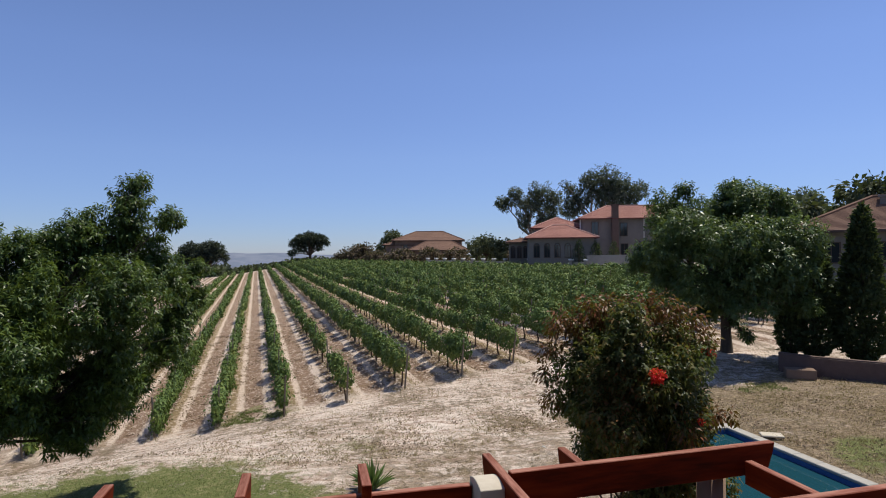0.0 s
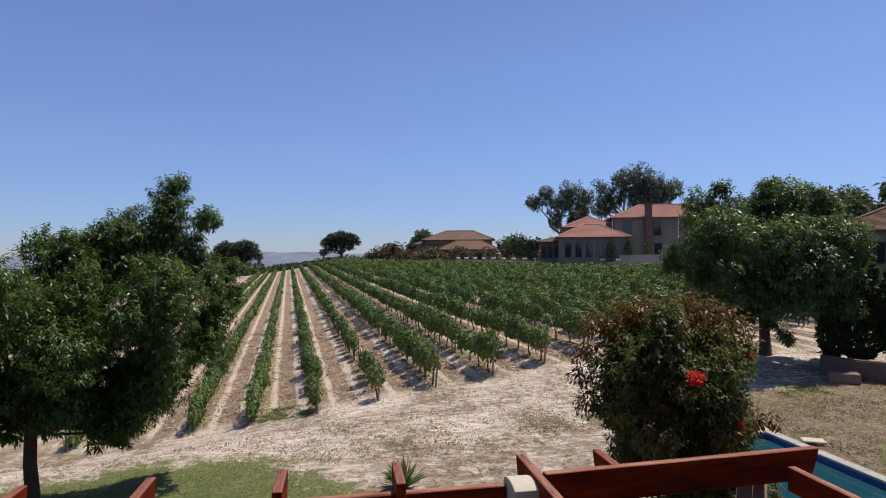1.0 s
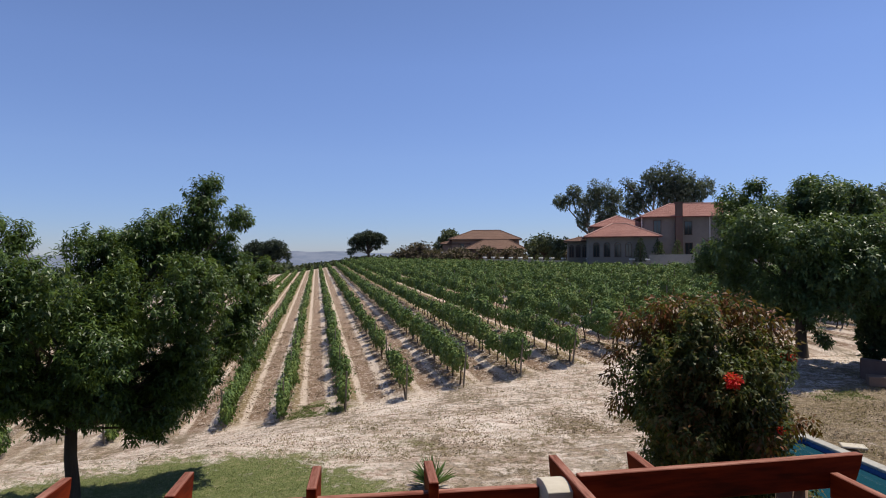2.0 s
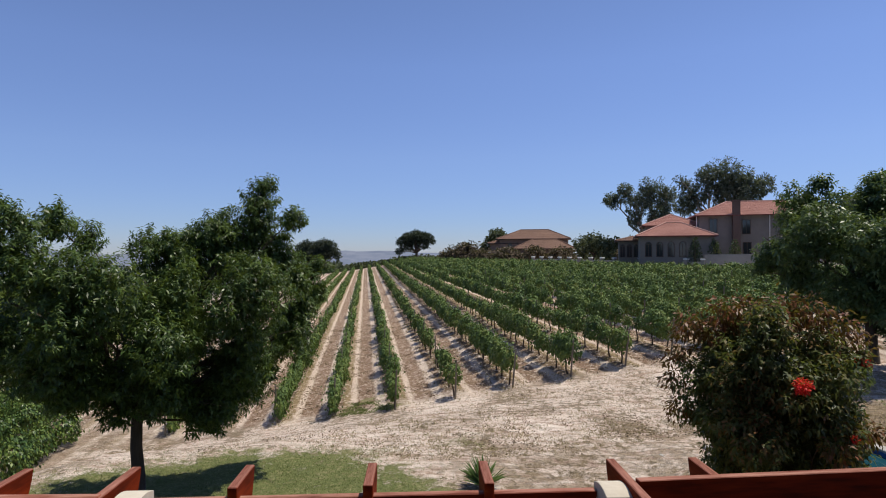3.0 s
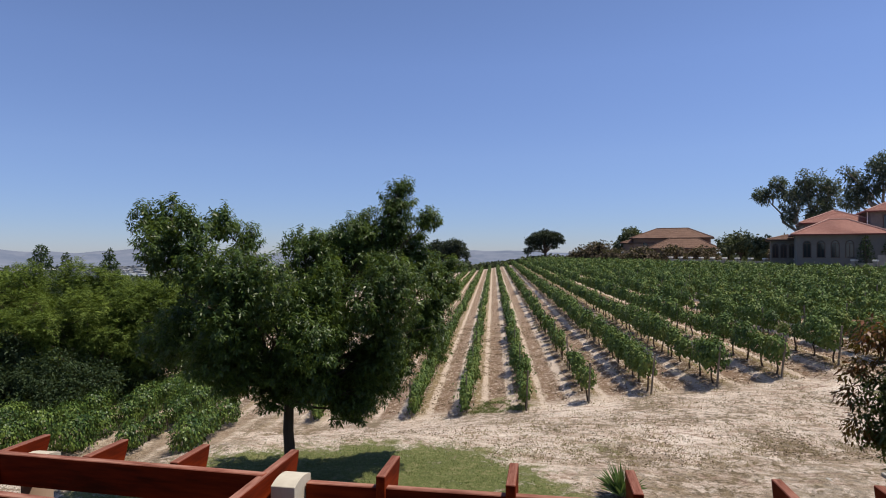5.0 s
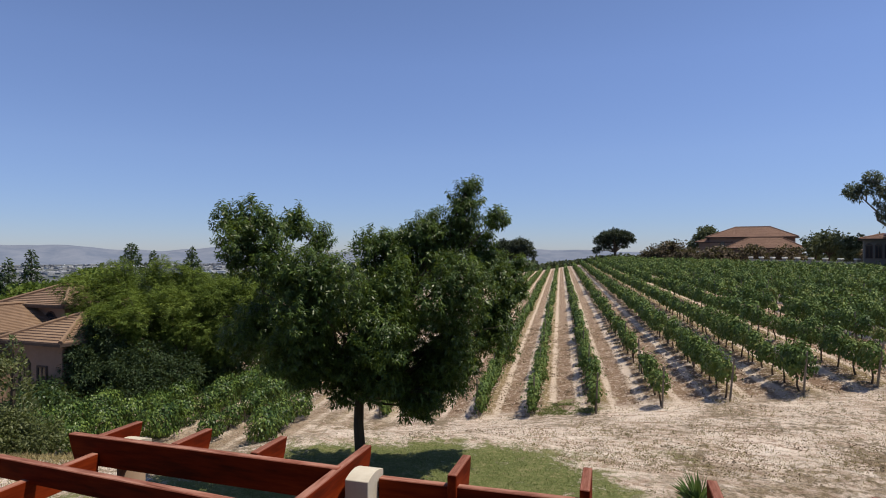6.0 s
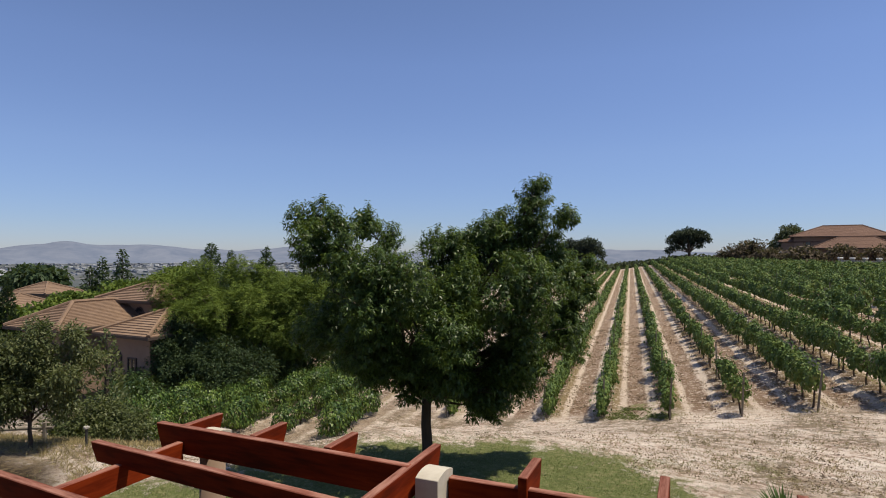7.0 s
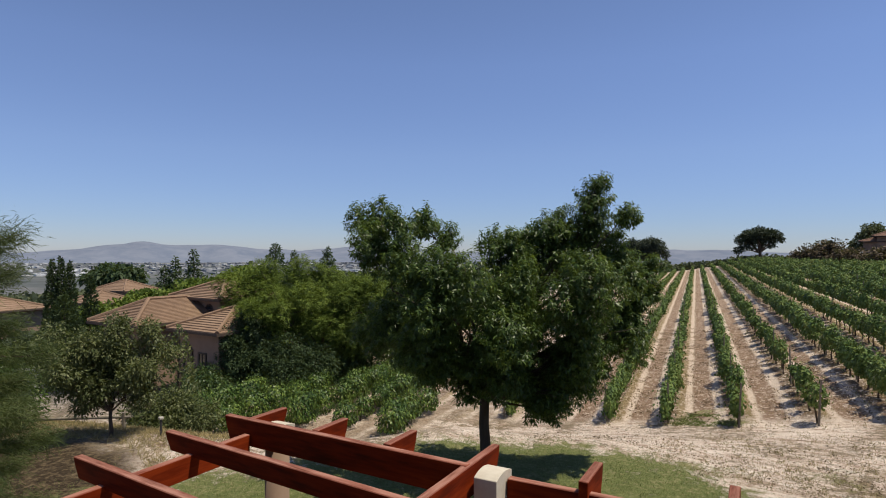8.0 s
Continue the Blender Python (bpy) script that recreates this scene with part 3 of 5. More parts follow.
def on_lawn(x, y):
    u, w = uw(x, y)
    return lawn_reach(u, w) + 0.1 * wave(x, y, 2.2, 1.0) + rng.normal(0, 0.14, len(x)) < 0.96


ground_tufts("lawn_grass", scatter(42000, -17, 3, 3, 19, on_lawn), 3, 0.07, 0.12, M["grass"], "short green lawn grass with straw-coloured blades", rng)


def on_dry(x, y):
    u, w = uw(x, y)
    p = (1 - 0.75 * smooth(13, 20, w + wave(x, y, 2.2, 1.0))) * (0.45 + 0.55 * wave(x, y, 0.8, 4.0)) * smooth(-5, 1, u)
    pool = (x - PF.x) * PS.x + (y - PF.y) * PS.y > -0.5
    return (rng.random(len(x)) < p) & (lawn_reach(u, w) > 0.97) & ~(pool & ((x - PF.x) * PE.x + (y - PF.y) * PE.y > -0.6))


ground_tufts("dry_grass", scatter(34000, -6, 14, 8, 23, on_dry), 4, 0.085, 0.13, M["straw"], "tufts of dry straw-coloured grass on sand", rng)


def on_head(x, y):
    u, w = uw(x, y)
    far = 22.0 - 0.16 * (u + 3.4)
    p = np.clip(0.55 + 0.5 * wave(x, y, 0.9, 4.0) + 0.35 * wave(x, y, 0.35, 1.0), 0, 1) * (1 - 0.85 * smooth(14, 18.5, w))
    pool = (x - PF.x) * PS.x + (y - PF.y) * PS.y > -0.5
    return (w < far) & (u > -4.5) & (lawn_reach(u, w) > 1.0 + 0.12 * wave(x, y, 0.6)) & (rng.random(len(x)) < p) & ~(pool & ((x - PF.x) * PE.x + (y - PF.y) * PE.y > -0.6))


ground_tufts("dry_litter", scatter(36000, -9, 16, 9, 23, on_head), 3, 0.05, 0.55, M["litter"], "scattered dry brown litter on the sandy headland", rng, 0.07, 0.25)


def on_aisle(x, y):
    u, w = uw(x, y)
    st = 22.2 - 0.16 * (u + 3.4)
    return (w > st) & (u > -6.5) & (wave(x, y, 0.8, 6.0) + 0.6 * wave(x, y, 0.3, 3.0) > 0.1)


ground_tufts("vine_litter", scatter(42000, -18, 12, 18, 44, on_aisle), 3, 0.07, 0.5, M["litter"], "dry leaves and litter strewn between the vine rows", rng, 0.09, 0.2)


def on_left(x, y):
    u, w = uw(x, y)
    return (w < 18.2 + 0.5 * wave(x, y, 1.2)) & (u < -11.2 + 0.6 * wave(x, y, 1.5, 2.0)) & (rng.random(len(x)) < 0.7) & (np.hypot((x + 17.0) / 3.9, (y - 4.2) / 2.1) > 1.0)


ground_tufts("long_dry_grass", scatter(34000, -30, -10, 0, 20, on_left), 6, 0.2, 0.06, M["straw"], "long dry golden grass on the bank", rng)


def weeds(x, y):
    u, w = uw(x, y)
    st = 22.2 - 0.16 * (u + 3.4)
    off = np.abs((u - ROW0) / ROW - np.round((u - ROW0) / ROW))
    return (w > st - 0.7) & (w < st + 22) & (u > -4.5) & (off < 0.22) & (wave(x, y, 0.7, 2.0) > 0.05)


ground_tufts("vineyard_weeds", scatter(16000, -16, 9, 19, 45, weeds), 5, 0.16, 0.1, M["straw"], "dry weeds along the vine rows", rng)
ground_tufts("green_weeds", np.concatenate([scatter(700, -7.7, -5.5, 19.9, 21.4, lambda x, y: wave(x, y, 0.6) > -0.3), scatter(190, 9.3, 10.9, 18.3, 19.5, lambda x, y: x > 0)]), 7, 0.075, 0.3, M["grass"], "patch of green weeds before the vines", rng, 0.06, 0.4)

# ---- vineyard ----
stem_me = mesh_of("stem", *tube([(0, 0, -0.05), (0.03, 0.02, 0.25), (-0.02, 0.01, 0.5), (0.03, -0.02, 0.8)], [0.04, 0.03, 0.028, 0.022], 5), M["vine_wood"])
post_me = mesh_of("post", *tube([(0, 0, -0.1), (0, 0, 0.8), (0.01, 0, 1.45)], [0.034, 0.032, 0.029], 6), M["post_wood"])
END_W = 164.0


def vine_row(u, seed):
    r = np.random.default_rng(seed)
    w0 = row_start(u) + r.uniform(-0.25, 0.25)
    w1 = float(np.interp(u, [20, 25, 33, 44.5, 60], [END_W, 150, 107, 69.5, 58])) + r.uniform(-1, 1)
    if u < WILD:
        w1 = float(np.interp(u, [-20.2, -17.9, -15.6, -13.3, -11], [23.5, 26, 31, 36, 24.5]))
    bx, by = xy(u, w0)
    row = thing("vine_row", "trellised row of leafy green grapevines on sandy soil", "grapevines", "vine rows", at=(bx, by, gz(bx, by)))
    o = np.array([bx, by, gz(bx, by)])
    Q = []
    wild = u < WILD
    lush = 1.0 if wild else min(max((u + 1.0) / 4.5, 0), 1)
    thin = 0.0 if wild else math.exp(-((u - 2.2) / 2.6) ** 2)
    plants = np.arange(w0 + 0.25, w1, 1.55 if wild else 1.2)
    vig = np.clip(r.normal(0.98 if wild else 0.94, 0.19 if wild else 0.24, len(plants)) + 0.1 * np.sin(plants * 0.3 + seed * 1.7), 0.5, 1.2)
    if not wild:
        # straggly, gappy growth near the row ends in the middle of the block
        vig *= 1 - thin * r.uniform(0.15, 0.6, len(plants)) * (r.random(len(plants)) < 0.7)
        vig[r.random(len(plants)) < 0.07] *= 0.45
    dist = np.hypot(plants, u)
    for a, c, count, size in ((0, 34, 1050, 0.088), (34, 70, 520, 0.13), (70, 400, 190, 0.21)):
        pick = (dist >= a) & (dist < c)
        if not pick.any():
            continue
        pw, pv = plants[pick], vig[pick]
        k = np.maximum(12, (count * (1.9 if wild else 0.75 + 0.25 * lush) * pv ** 2)).astype(int)
        pc, v = np.repeat(pw + r.normal(0, 0.08, len(pw)), k), np.repeat(pv, k)
        pu = np.repeat(u + r.normal(0, 0.07, len(pw)), k)
        n = len(pc)
        d = unit(r.normal(0, 1, (n, 3)))
        rad = np.where(r.random(n) < 0.15, r.random(n) ** 0.5, r.uniform(0.82, 1.1, n))
        rad = rad * (1 + 0.18 * np.sin(d[:, 0] * 4 + pc * 7) * np.sin(d[:, 2] * 5 + pc * 3))
        low = 0.2 if wild else 0.14 + 0.46 * lush
        top = (1.18 if wild else 1.05 + 0.36 * lush) * (0.4 + 0.6 * v)
        half = (0.46 if wild else 0.13 + 0.17 * lush) * v * (1 - 0.32 * lush * d[:, 2])
        along = (0.85 if wild else 0.66 - 0.1 * lush) * v
        du = half * np.sign(d[:, 0]) * np.abs(d[:, 0]) ** 0.8 * rad
        dw = along * d[:, 1] * rad
        z = (low + top) / 2 + (top - low) / 2 * np.sign(d[:, 2]) * np.abs(d[:, 2]) ** 0.75 * rad
        z += (r.random(n) < 0.1) * r.uniform(0, 0.38, n)
        du = du + (r.random(n) < 0.18) * r.normal(0, 0.13, n)
        x, y = xy(pu + du, pc + dw)
        C = np.stack([x, y, land(x, y) + z], 1) - o
        fx, fy = xy(d[:, 0], d[:, 1] * 0.6)
        face = np.stack([fx, fy, d[:, 2] * 1.3 + 0.1], 1) * 2.4
        flat = np.clip(d[:, 2], 0, 1)
        out = np.stack([fx * (0.15 + 0.7 * flat), fy * (0.15 + 0.7 * flat), -0.9 + 0.75 * flat], 1) + r.normal(0, 0.28, (n, 3))
        Q.append(leaves(C, unit(out), size * (1.2 if wild else 1), 0.6 if wild else 0.85, r, jitter=0.3, face=face))
    child("canopy", quads_of("canopy", np.concatenate(Q), M["lush_leaf"] if wild else M["vine_leaf"]), row)
    lim = min(w1, math.sqrt(max(0, 46 ** 2 - u * u))) if abs(u) < 46 else 0
    w = w0 + 0.25
    while w < lim:
        x, y = xy(u + r.normal(0, 0.04), w)
        child("stem", stem_me, row, m=pose(x - bx, y - by, gz(x, y) - o[2], r.uniform(-8, 8), r.uniform(-8, 8), r.uniform(0, 360)))
        w += 1.2
    w, lim = w0 - 0.1, 0 if wild else min(w1, 75)
    first = True
    while w < lim:
        x, y = xy(u, w)
        m = pose(x - bx, y - by, gz(x, y) - o[2], 10 if first else r.uniform(-2, 2), r.uniform(-3, 3), math.degrees(AX))
        child("post", post_me, row, "leaning weathered end post" if first else "", m=m)
        first = False
        w += 5.5
    return row


for k in range(-7, 30):
    vine_row(ROW0 + ROW * k if k > -3 else -11.0 + 2.3 * (k + 3), 100 + k)

# ---- pergola: p runs along the front beam, q outward over the garden ----
PA = radians(12.42)
pergola = thing("pergola", "red-stained timber pergola on plastered columns with cream caps", "pergola", at=(0, 0, 0), turn=math.degrees(PA))


def beam_x(x0, x1, y, z_top, h=0.26, t=0.075, cut0=0.09, cut1=0.09):
    """A beam along x whose ends are cut back underneath."""
    a, c = y - t / 2, y + t / 2
    zb = z_top - h
    prof = [(x0, z_top), (x1, z_top), (x1 - cut1 * 0.25, z_top - h * 0.35), (x1 - cut1, zb), (x0 + cut0, zb), (x0 + cut0 * 0.25, z_top - h * 0.35)]
    V = [(x, a, z) for x, z in prof] + [(x, c, z) for x, z in prof]
    n = len(prof)
    F = [tuple(range(n)), tuple(range(2 * n - 1, n - 1, -1))] + [(i, i + n, (i + 1) % n + n, (i + 1) % n) for i in range(n)]
    return V, F


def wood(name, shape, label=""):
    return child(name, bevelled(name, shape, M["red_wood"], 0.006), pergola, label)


def beam(name, a, c, z_top, label="", **kw):
    """A beam from a to c, both (p, q)."""
    a, c = Vector(a), Vector(c)
    d = c - a
    ob = wood(name, beam_x(0, d.length, 0, z_top, **kw), label)
    ob.matrix_basis = pose(a.x, a.y, 0, 0, 0, math.degrees(math.atan2(d.y, d.x)))
    return ob


TAILS = (-5.05, -4.2, -3.36, -2.49, -1.56, -0.54, 0.39, 1.485, 2.2)
ZT = 3.235
# front beam in three lengths, and cross beams behind it
beam("front_beam", (-5.36, 4.5), (-2.475, 4.42), ZT + 0.005, cut1=0.0, h=0.27)
beam("front_beam", (-2.19, 4.6), (1.24, 4.64), ZT - 0.105, cut0=0.0, cut1=0.0, h=0.24)
beam("front_beam", (1.525, 4.5), (4.12, 4.66), ZT + 0.02, cut0=0.0, h=0.27)
beam("cross_beam", (-5.41, 3.83), (-2.475, 3.6), ZT + 0.005, cut1=0.0, h=0.17)
beam("cross_beam", (-5.46, 3.0), (-2.475, 2.78), ZT + 0.005, cut1=0.0, h=0.17)
beam("cross_beam", (-5.46, 2.17), (-2.475, 1.96), ZT + 0.005, cut1=0.0, h=0.17)
beam("cross_beam", (1.525, 3.5), (4.5, 3.62), ZT + 0.005, cut0=0.0, h=0.17)
beam("cross_beam", (1.525, 2.66), (4.5, 2.78), ZT + 0.005, cut0=0.0, h=0.17)
# edge beams under the ends of the cross beams
beam("edge_beam", (-5.0, -2.38), (-5.0, 4.44), ZT - 0.135, cut1=0.0, h=0.21)
beam("edge_beam", (3.8, -2.38), (3.8, 4.58), ZT - 0.105, cut1=0.0, h=0.21)
# beams that run out over the columns, and short tails between them
for k, p in enumerate(TAILS):
    if k in (3, 7):
        beam("rafter", (p + 0.02, -2.38), (p, 5.03), ZT - 0.004)
    else:
        beam("rafter_tail", (p, (4.54 if k < 7 else 4.6) + 0.002), (p, 5.03), ZT - 0.004, cut0=0.0)


def column(p, q, top, half=0.1, foot=2.84):
    V, F = tube([(p, q, gz(0, 4) - 0.3), (p, q, 1.0), (p, q, foot + 0.02)], [0.135, 0.13, 0.125], 20)
    child("column", mesh_of("column", V, F, M["tan_plaster"], True), pergola, "round tan plastered column")
    if not top:
        return
    # cream cap with a bowed top
    prof = []
    for i in range(9):
        t = -1 + 2 * i / 8
        prof.append((t * 0.16, top - 0.035 * t * t))
    prof += [(0.16, foot), (-0.16, foot)]
    n = len(prof)
    V = [(p - half, q + y, z) for y, z in prof] + [(p + half, q + y, z) for y, z in prof]
    F = [tuple(range(n)), tuple(range(2 * n - 1, n - 1, -1))] + [(i, i + n, (i + 1) % n + n, (i + 1) % n) for i in range(n)]
    child("cap", bevelled("cap", (V, F), M["cream"], 0.004), pergola, "cream plaster cap with bowed top")


column(-4.86, 4.72, 3.16, foot=3.0)
column(-2.3, 4.53, 3.2)
column(1.35, 4.55, 3.2)
column(3.58, 4.8, 0, foot=3.08)

# unseen plain wall, added to keep sky light off the pergola's near faces
hw = new("wall_south", mesh_of("wall_south", *box(-9, 8, -2.7, -2.4, -0.2, 7.2), M["brick_low"]))
hw.matrix_basis = pose(0, 0, 0, 0, 0, math.degrees(PA))
tagged(hw, "plain brown unseen wall added behind the pergola to block sky light", "wall", kind="structure")


# ---- trees and shrubs ----
def tree(name, label, base, lobes, mat, bark, trunk_r, fork, per_m2, clump_r, n_leaf, length, ratio, seed, category="tree",
         droop=0.5, squash=1.0, lean=(0, 0), sides=9, fill=0.35, twigs=2, jitter=0.5, billows=False, feather=None, whorl=False):
    t = thing(name, label, category, at=base)
    r = np.random.default_rng(seed)
    rr = random.Random(seed)
    fx, fy = lean
    V, F = tube([(0, 0, -0.25), (0.01, 0, 0.0), (0.02, 0.02, 0.25 * fork), (fx * 0.5 - 0.02, fy * 0.5, 0.6 * fork), (fx, fy, fork)],
                [trunk_r * 1.6, trunk_r * 1.25, trunk_r * 1.02, trunk_r * 0.92, trunk_r * 0.85], sides)
    child("trunk", mesh_of("trunk", V, F, bark, True), t)
    for x, y, z, rad in lobes:
        path = bend((fx, fy, fork - 0.08), (x, y, z), rr, 0.1, 5)
        a = trunk_r * min(0.62, 0.25 + 0.3 * rad)
        S = [tube(path, [a * (1 - 0.16 * i) for i in range(6)], 6)]
        for _ in range(twigs):
            d = Vector((rr.gauss(0, 1), rr.gauss(0, 1), rr.gauss(0.3, 0.8))).normalized() * rad * 0.85
            S.append(tube(bend(path[rr.choice((3, 4, 5))], Vector((x, y, z)) + d, rr, 0.1, 3), [a * 0.35, a * 0.25, a * 0.16, a * 0.08], 4))
        child("limb", mesh_of("limb", *join(*S), bark, True), t)
    if whorl:
        child("crown", quads_of("crown", whorls(billow(lobes, seed, size=0.58), per_m2, n_leaf, clump_r, length, ratio, r, droop, fill, squash), mat), t)
        return t
    if feather:
        n_rachis, reach, n_let = feather
        child("crown", quads_of("crown", sprays(billow(lobes, seed, size=0.58), per_m2, n_rachis, reach, n_let, length, ratio, r, droop, fill, squash, 0.4), mat), t)
        return t
    child("crown", quads_of("crown", clumps(billow(lobes, seed, size=0.58) if billows else lobes, per_m2, clump_r, n_leaf, length, ratio, r, droop, fill, squash, jitter), mat), t)
    return t


MAIN = [(-2.26, -1.51, 5.6, 0.54), (-1.18, -1.75, 5.52, 0.43), (-1.24, -0.71, 5.56, 0.48), (-0.77, -0.4, 5.22, 0.37), (-1.77, -1.61, 4.73, 0.74),
        (-0.46, -1.77, 4.52, 0.83), (-1.73, -1.07, 3.52, 0.96), (0.29, -1.56, 3.98, 0.87), (-0.4, -1.24, 3.03, 0.87), (0.2, 0.15, 5.01, 0.5),
        (0.61, 0.85, 5.08, 0.54), (-0.11, 0.78, 4.04, 1), (1.43, 0.95, 5.33, 0.59), (1.91, 1.41, 6.05, 0.45), (2.08, 1.5, 6.58, 0.23),
        (2.49, 1.69, 5.66, 0.35), (1.94, 1.62, 4.94, 0.74), (2.46, 2.06, 4.4, 0.61), (2.07, 0.31, 3.87, 0.96), (2.41, 1.84, 3.22, 0.74),
        (1.56, 0.72, 2.58, 0.83), (1.02, -0.31, 4.19, 0.74), (0.87, -0.17, 3.5, 0.74), (0.78, 0.52, 4.54, 0.61), (1.12, 0.69, 5.06, 0.48),
        (0.79, 0.27, 5.02, 0.43), (1.37, 1.04, 4.8, 0.52), (1.83, 1.39, 5.63, 0.43), (1.65, 1.22, 5.15, 0.48), (0.97, -0.9, 3.05, 0.87),
        (1.37, 0.31, 1.66, 0.35), (0.69, 0.5, 2.06, 0.4),
        (-0.16, -0.98, 2.44, 0.67), (-0.46, -1.37, 2.92, 0.74), (-0.04, -0.49, 1.91, 0.38), (0.64, 0.13, 2.01, 0.54), (0.77, 0.69, 1.68, 0.51), (1.07, 0.88, 1.59, 0.54), (1.13, 0.92, 1.24, 0.28), (1.41, 1.19, 2.18, 0.7),
        (0.73, -0.54, 2.56, 0.74), (1.74, 1.59, 2.32, 0.61), (-0.59, 0.6, 1.91, 0.58), (0.41, 1.06, 2.22, 0.77), (1.62, 0.39, 1.99, 0.51),
        (2.67, 2.46, 4.36, 0.43), (2.92, 2.56, 4.65, 0.26), (2.51, 2.28, 3.68, 0.51), (2.77, 2.61, 3.93, 0.33), (2.41, 2.13, 3.07, 0.43)]
tree("shade_tree", "leafy green shade tree with dark trunk standing on the lawn", (-8.42, 10.75, gz(-8.42, 10.75)), MAIN, M["tree_leaf"], M["bark"],
     0.125, 1.7, 34, 0.07, 12, 0.096, 0.34, 21, droop=0.55, fill=0.3, whorl=True)
RIGHT = [(-1.98, 0.85, 5.6, 0.96), (-0.99, 0.45, 5.33, 0.94), (0.05, -0.02, 5.53, 1.07), (0.85, -0.43, 5.71, 0.96), (1.71, -0.91, 5.1, 0.85),
         (0.57, 0.32, 6.38, 0.37), (-2.61, 1.09, 4.09, 0.96), (-2.01, -0.86, 3.85, 1.44), (-0.8, -1.98, 4.04, 1.44), (0.99, -1.72, 4.03, 1.49),
         (2.35, -1.28, 4.03, 0.64), (-2.4, 0.44, 2.7, 0.96), (-1.68, -1.58, 2.7, 1.01), (-0.33, -2.22, 2.75, 1.07), (1.29, -1.89, 2.86, 1.07),
         (-0.27, 0.13, 2.01, 0.75), (1.16, -0.6, 2.11, 0.64), (-3.09, 1.28, 3.39, 0.53), (0.11, 0, 6.59, 0.37), (-1.28, 0.53, 6.38, 0.43),
         (1.6, -0.85, 6.06, 0.48), (-0.96, -2.56, 2.01, 0.48), (1.71, -2.35, 2.11, 0.43),
         (0.53, -0.3, 0.79, 0.26), (0.26, -0.17, 1.13, 0.3), (0.65, -0.36, 0.57, 0.16), (-0.95, 0.39, 1.45, 0.45), (1.88, -1.04, 1.8, 0.5)]
tree("shade_tree", "dense dark glossy-leaved tree shading the sandy yard", (11.27, 23.47, gz(11.27, 23.47)), RIGHT, M["dark_leaf"], M["bark"],
     0.2, 1.75, 17, 0.11, 8, 0.155, 0.42, 22, droop=0.5, fill=0.3, whorl=True)

BUSH = [(-0.29, 0.29, 3.77, 0.33), (-0.02, -0.1, 3.9, 0.28), (0.42, 0.06, 3.77, 0.27), (-0.46, 0.23, 3.37, 0.36), (-0.22, -0.15, 3.49, 0.4), (0.24, -0.1, 3.48, 0.4),
        (0.6, 0.1, 3.57, 0.24), (-0.52, 0.25, 3.01, 0.28), (-0.22, -0.15, 3.05, 0.4), (0.28, -0.12, 3.1, 0.37), (0.54, 0.0, 3.21, 0.22), (0.13, 0.05, 2.46, 0.45),
        (-0.19, 0.27, 2.42, 0.3), (0.57, 0.1, 2.44, 0.37), (0.0, 0.1, 2.8, 0.5), (0.3, 0.1, 2.8, 0.45), (0.62, 0.05, 2.75, 0.36), (-0.4, 0.2, 2.7, 0.36), (0.2, 0.1, 2.05, 0.45), (0.1, 0.15, 3.3, 0.45), (0.75, 0.0, 2.3, 0.3)]
bush = tree("flowering_bush", "tall dense bush with bronze tips and red flowers behind the pergola", (2.0, 6.18, gz(2.0, 6.18)), BUSH, M["bush_leaf"], M["bark"],
            0.05, 1.6, 165, 0.05, 8, 0.054, 0.42, 23, "bush", droop=0.6, twigs=1, fill=0.35, whorl=True)
rb = np.random.default_rng(5)
TIPS = [(-0.72, 0.3, 3.95, 0.14), (-0.4, 0.25, 4.08, 0.15), (0.35, 0.1, 4.1, 0.16), (-0.85, 0.3, 3.4, 0.1), (-0.55, 0.3, 3.9, 0.16), (-0.2, 0.3, 4.05, 0.2), (0.1, 0.1, 4.12, 0.2), (0.6, 0.1, 3.95, 0.2), (0.75, 0.1, 3.75, 0.13), (-0.78, 0.3, 3.65, 0.12),
        (0.35, -0.5, 2.95, 0.1), (0.85, 0.0, 3.02, 0.1), (1.0, -0.02, 3.0, 0.07), (-0.8, 0.3, 3.1, 0.12), (0.55, -0.3, 3.1, 0.12)]
for tip_ in TIPS:
    child("shoot", quads_of("shoot", clumps([tip_], 170, 0.08, 6, 0.06, 0.4, rb, 0.6), M["bronze_leaf"]), bush, "bronze-red young shoots", "stuff")
for fx, fy, fz, fr in ((0.04, -0.56, 3.54, 0.058), (0.74, -0.05, 3.68, 0.035), (0.82, -0.02, 3.65, 0.03), (0.5, -0.45, 3.06, 0.022)):
    child("flower_head", quads_of("flower_head", clumps([(fx, fy, fz, fr)], 2600, 0.012, 3, 0.03, 0.6, rb, 0.1), M["flower"]), bush, "bright red flower head")

# far trees
GUM_A = [(-5.21, 0.68, 8.86, 2.0), (-2.56, 0.36, 10.44, 1.8), (1.6, -0.26, 11.07, 2.2), (4.14, -0.71, 10.23, 1.8), (-0.48, 0.07, 8.19, 2.4), (2.6, -0.43, 7.35, 2.4), (-1.01, 0.15, 5.47, 1.5), (2.38, -0.39, 4.32, 1.8)]
GUM_B = [(-6.56, 1.58, 13.09, 1.5), (-5.52, 1.36, 10.78, 1.7), (-6.58, 1.58, 8.21, 1.9), (-2.43, 0.63, 13.46, 2.3), (0.57, -0.16, 14.2, 2.8), (4.43, -1.28, 12.55, 2.4),
         (6.77, -2.03, 11.33, 2.4), (-0.44, 0.12, 10.58, 3.0), (3.94, -1.13, 9.29, 3.0), (-3.47, 0.88, 9.57, 2.1), (1.54, -0.43, 12.15, 2.4)]


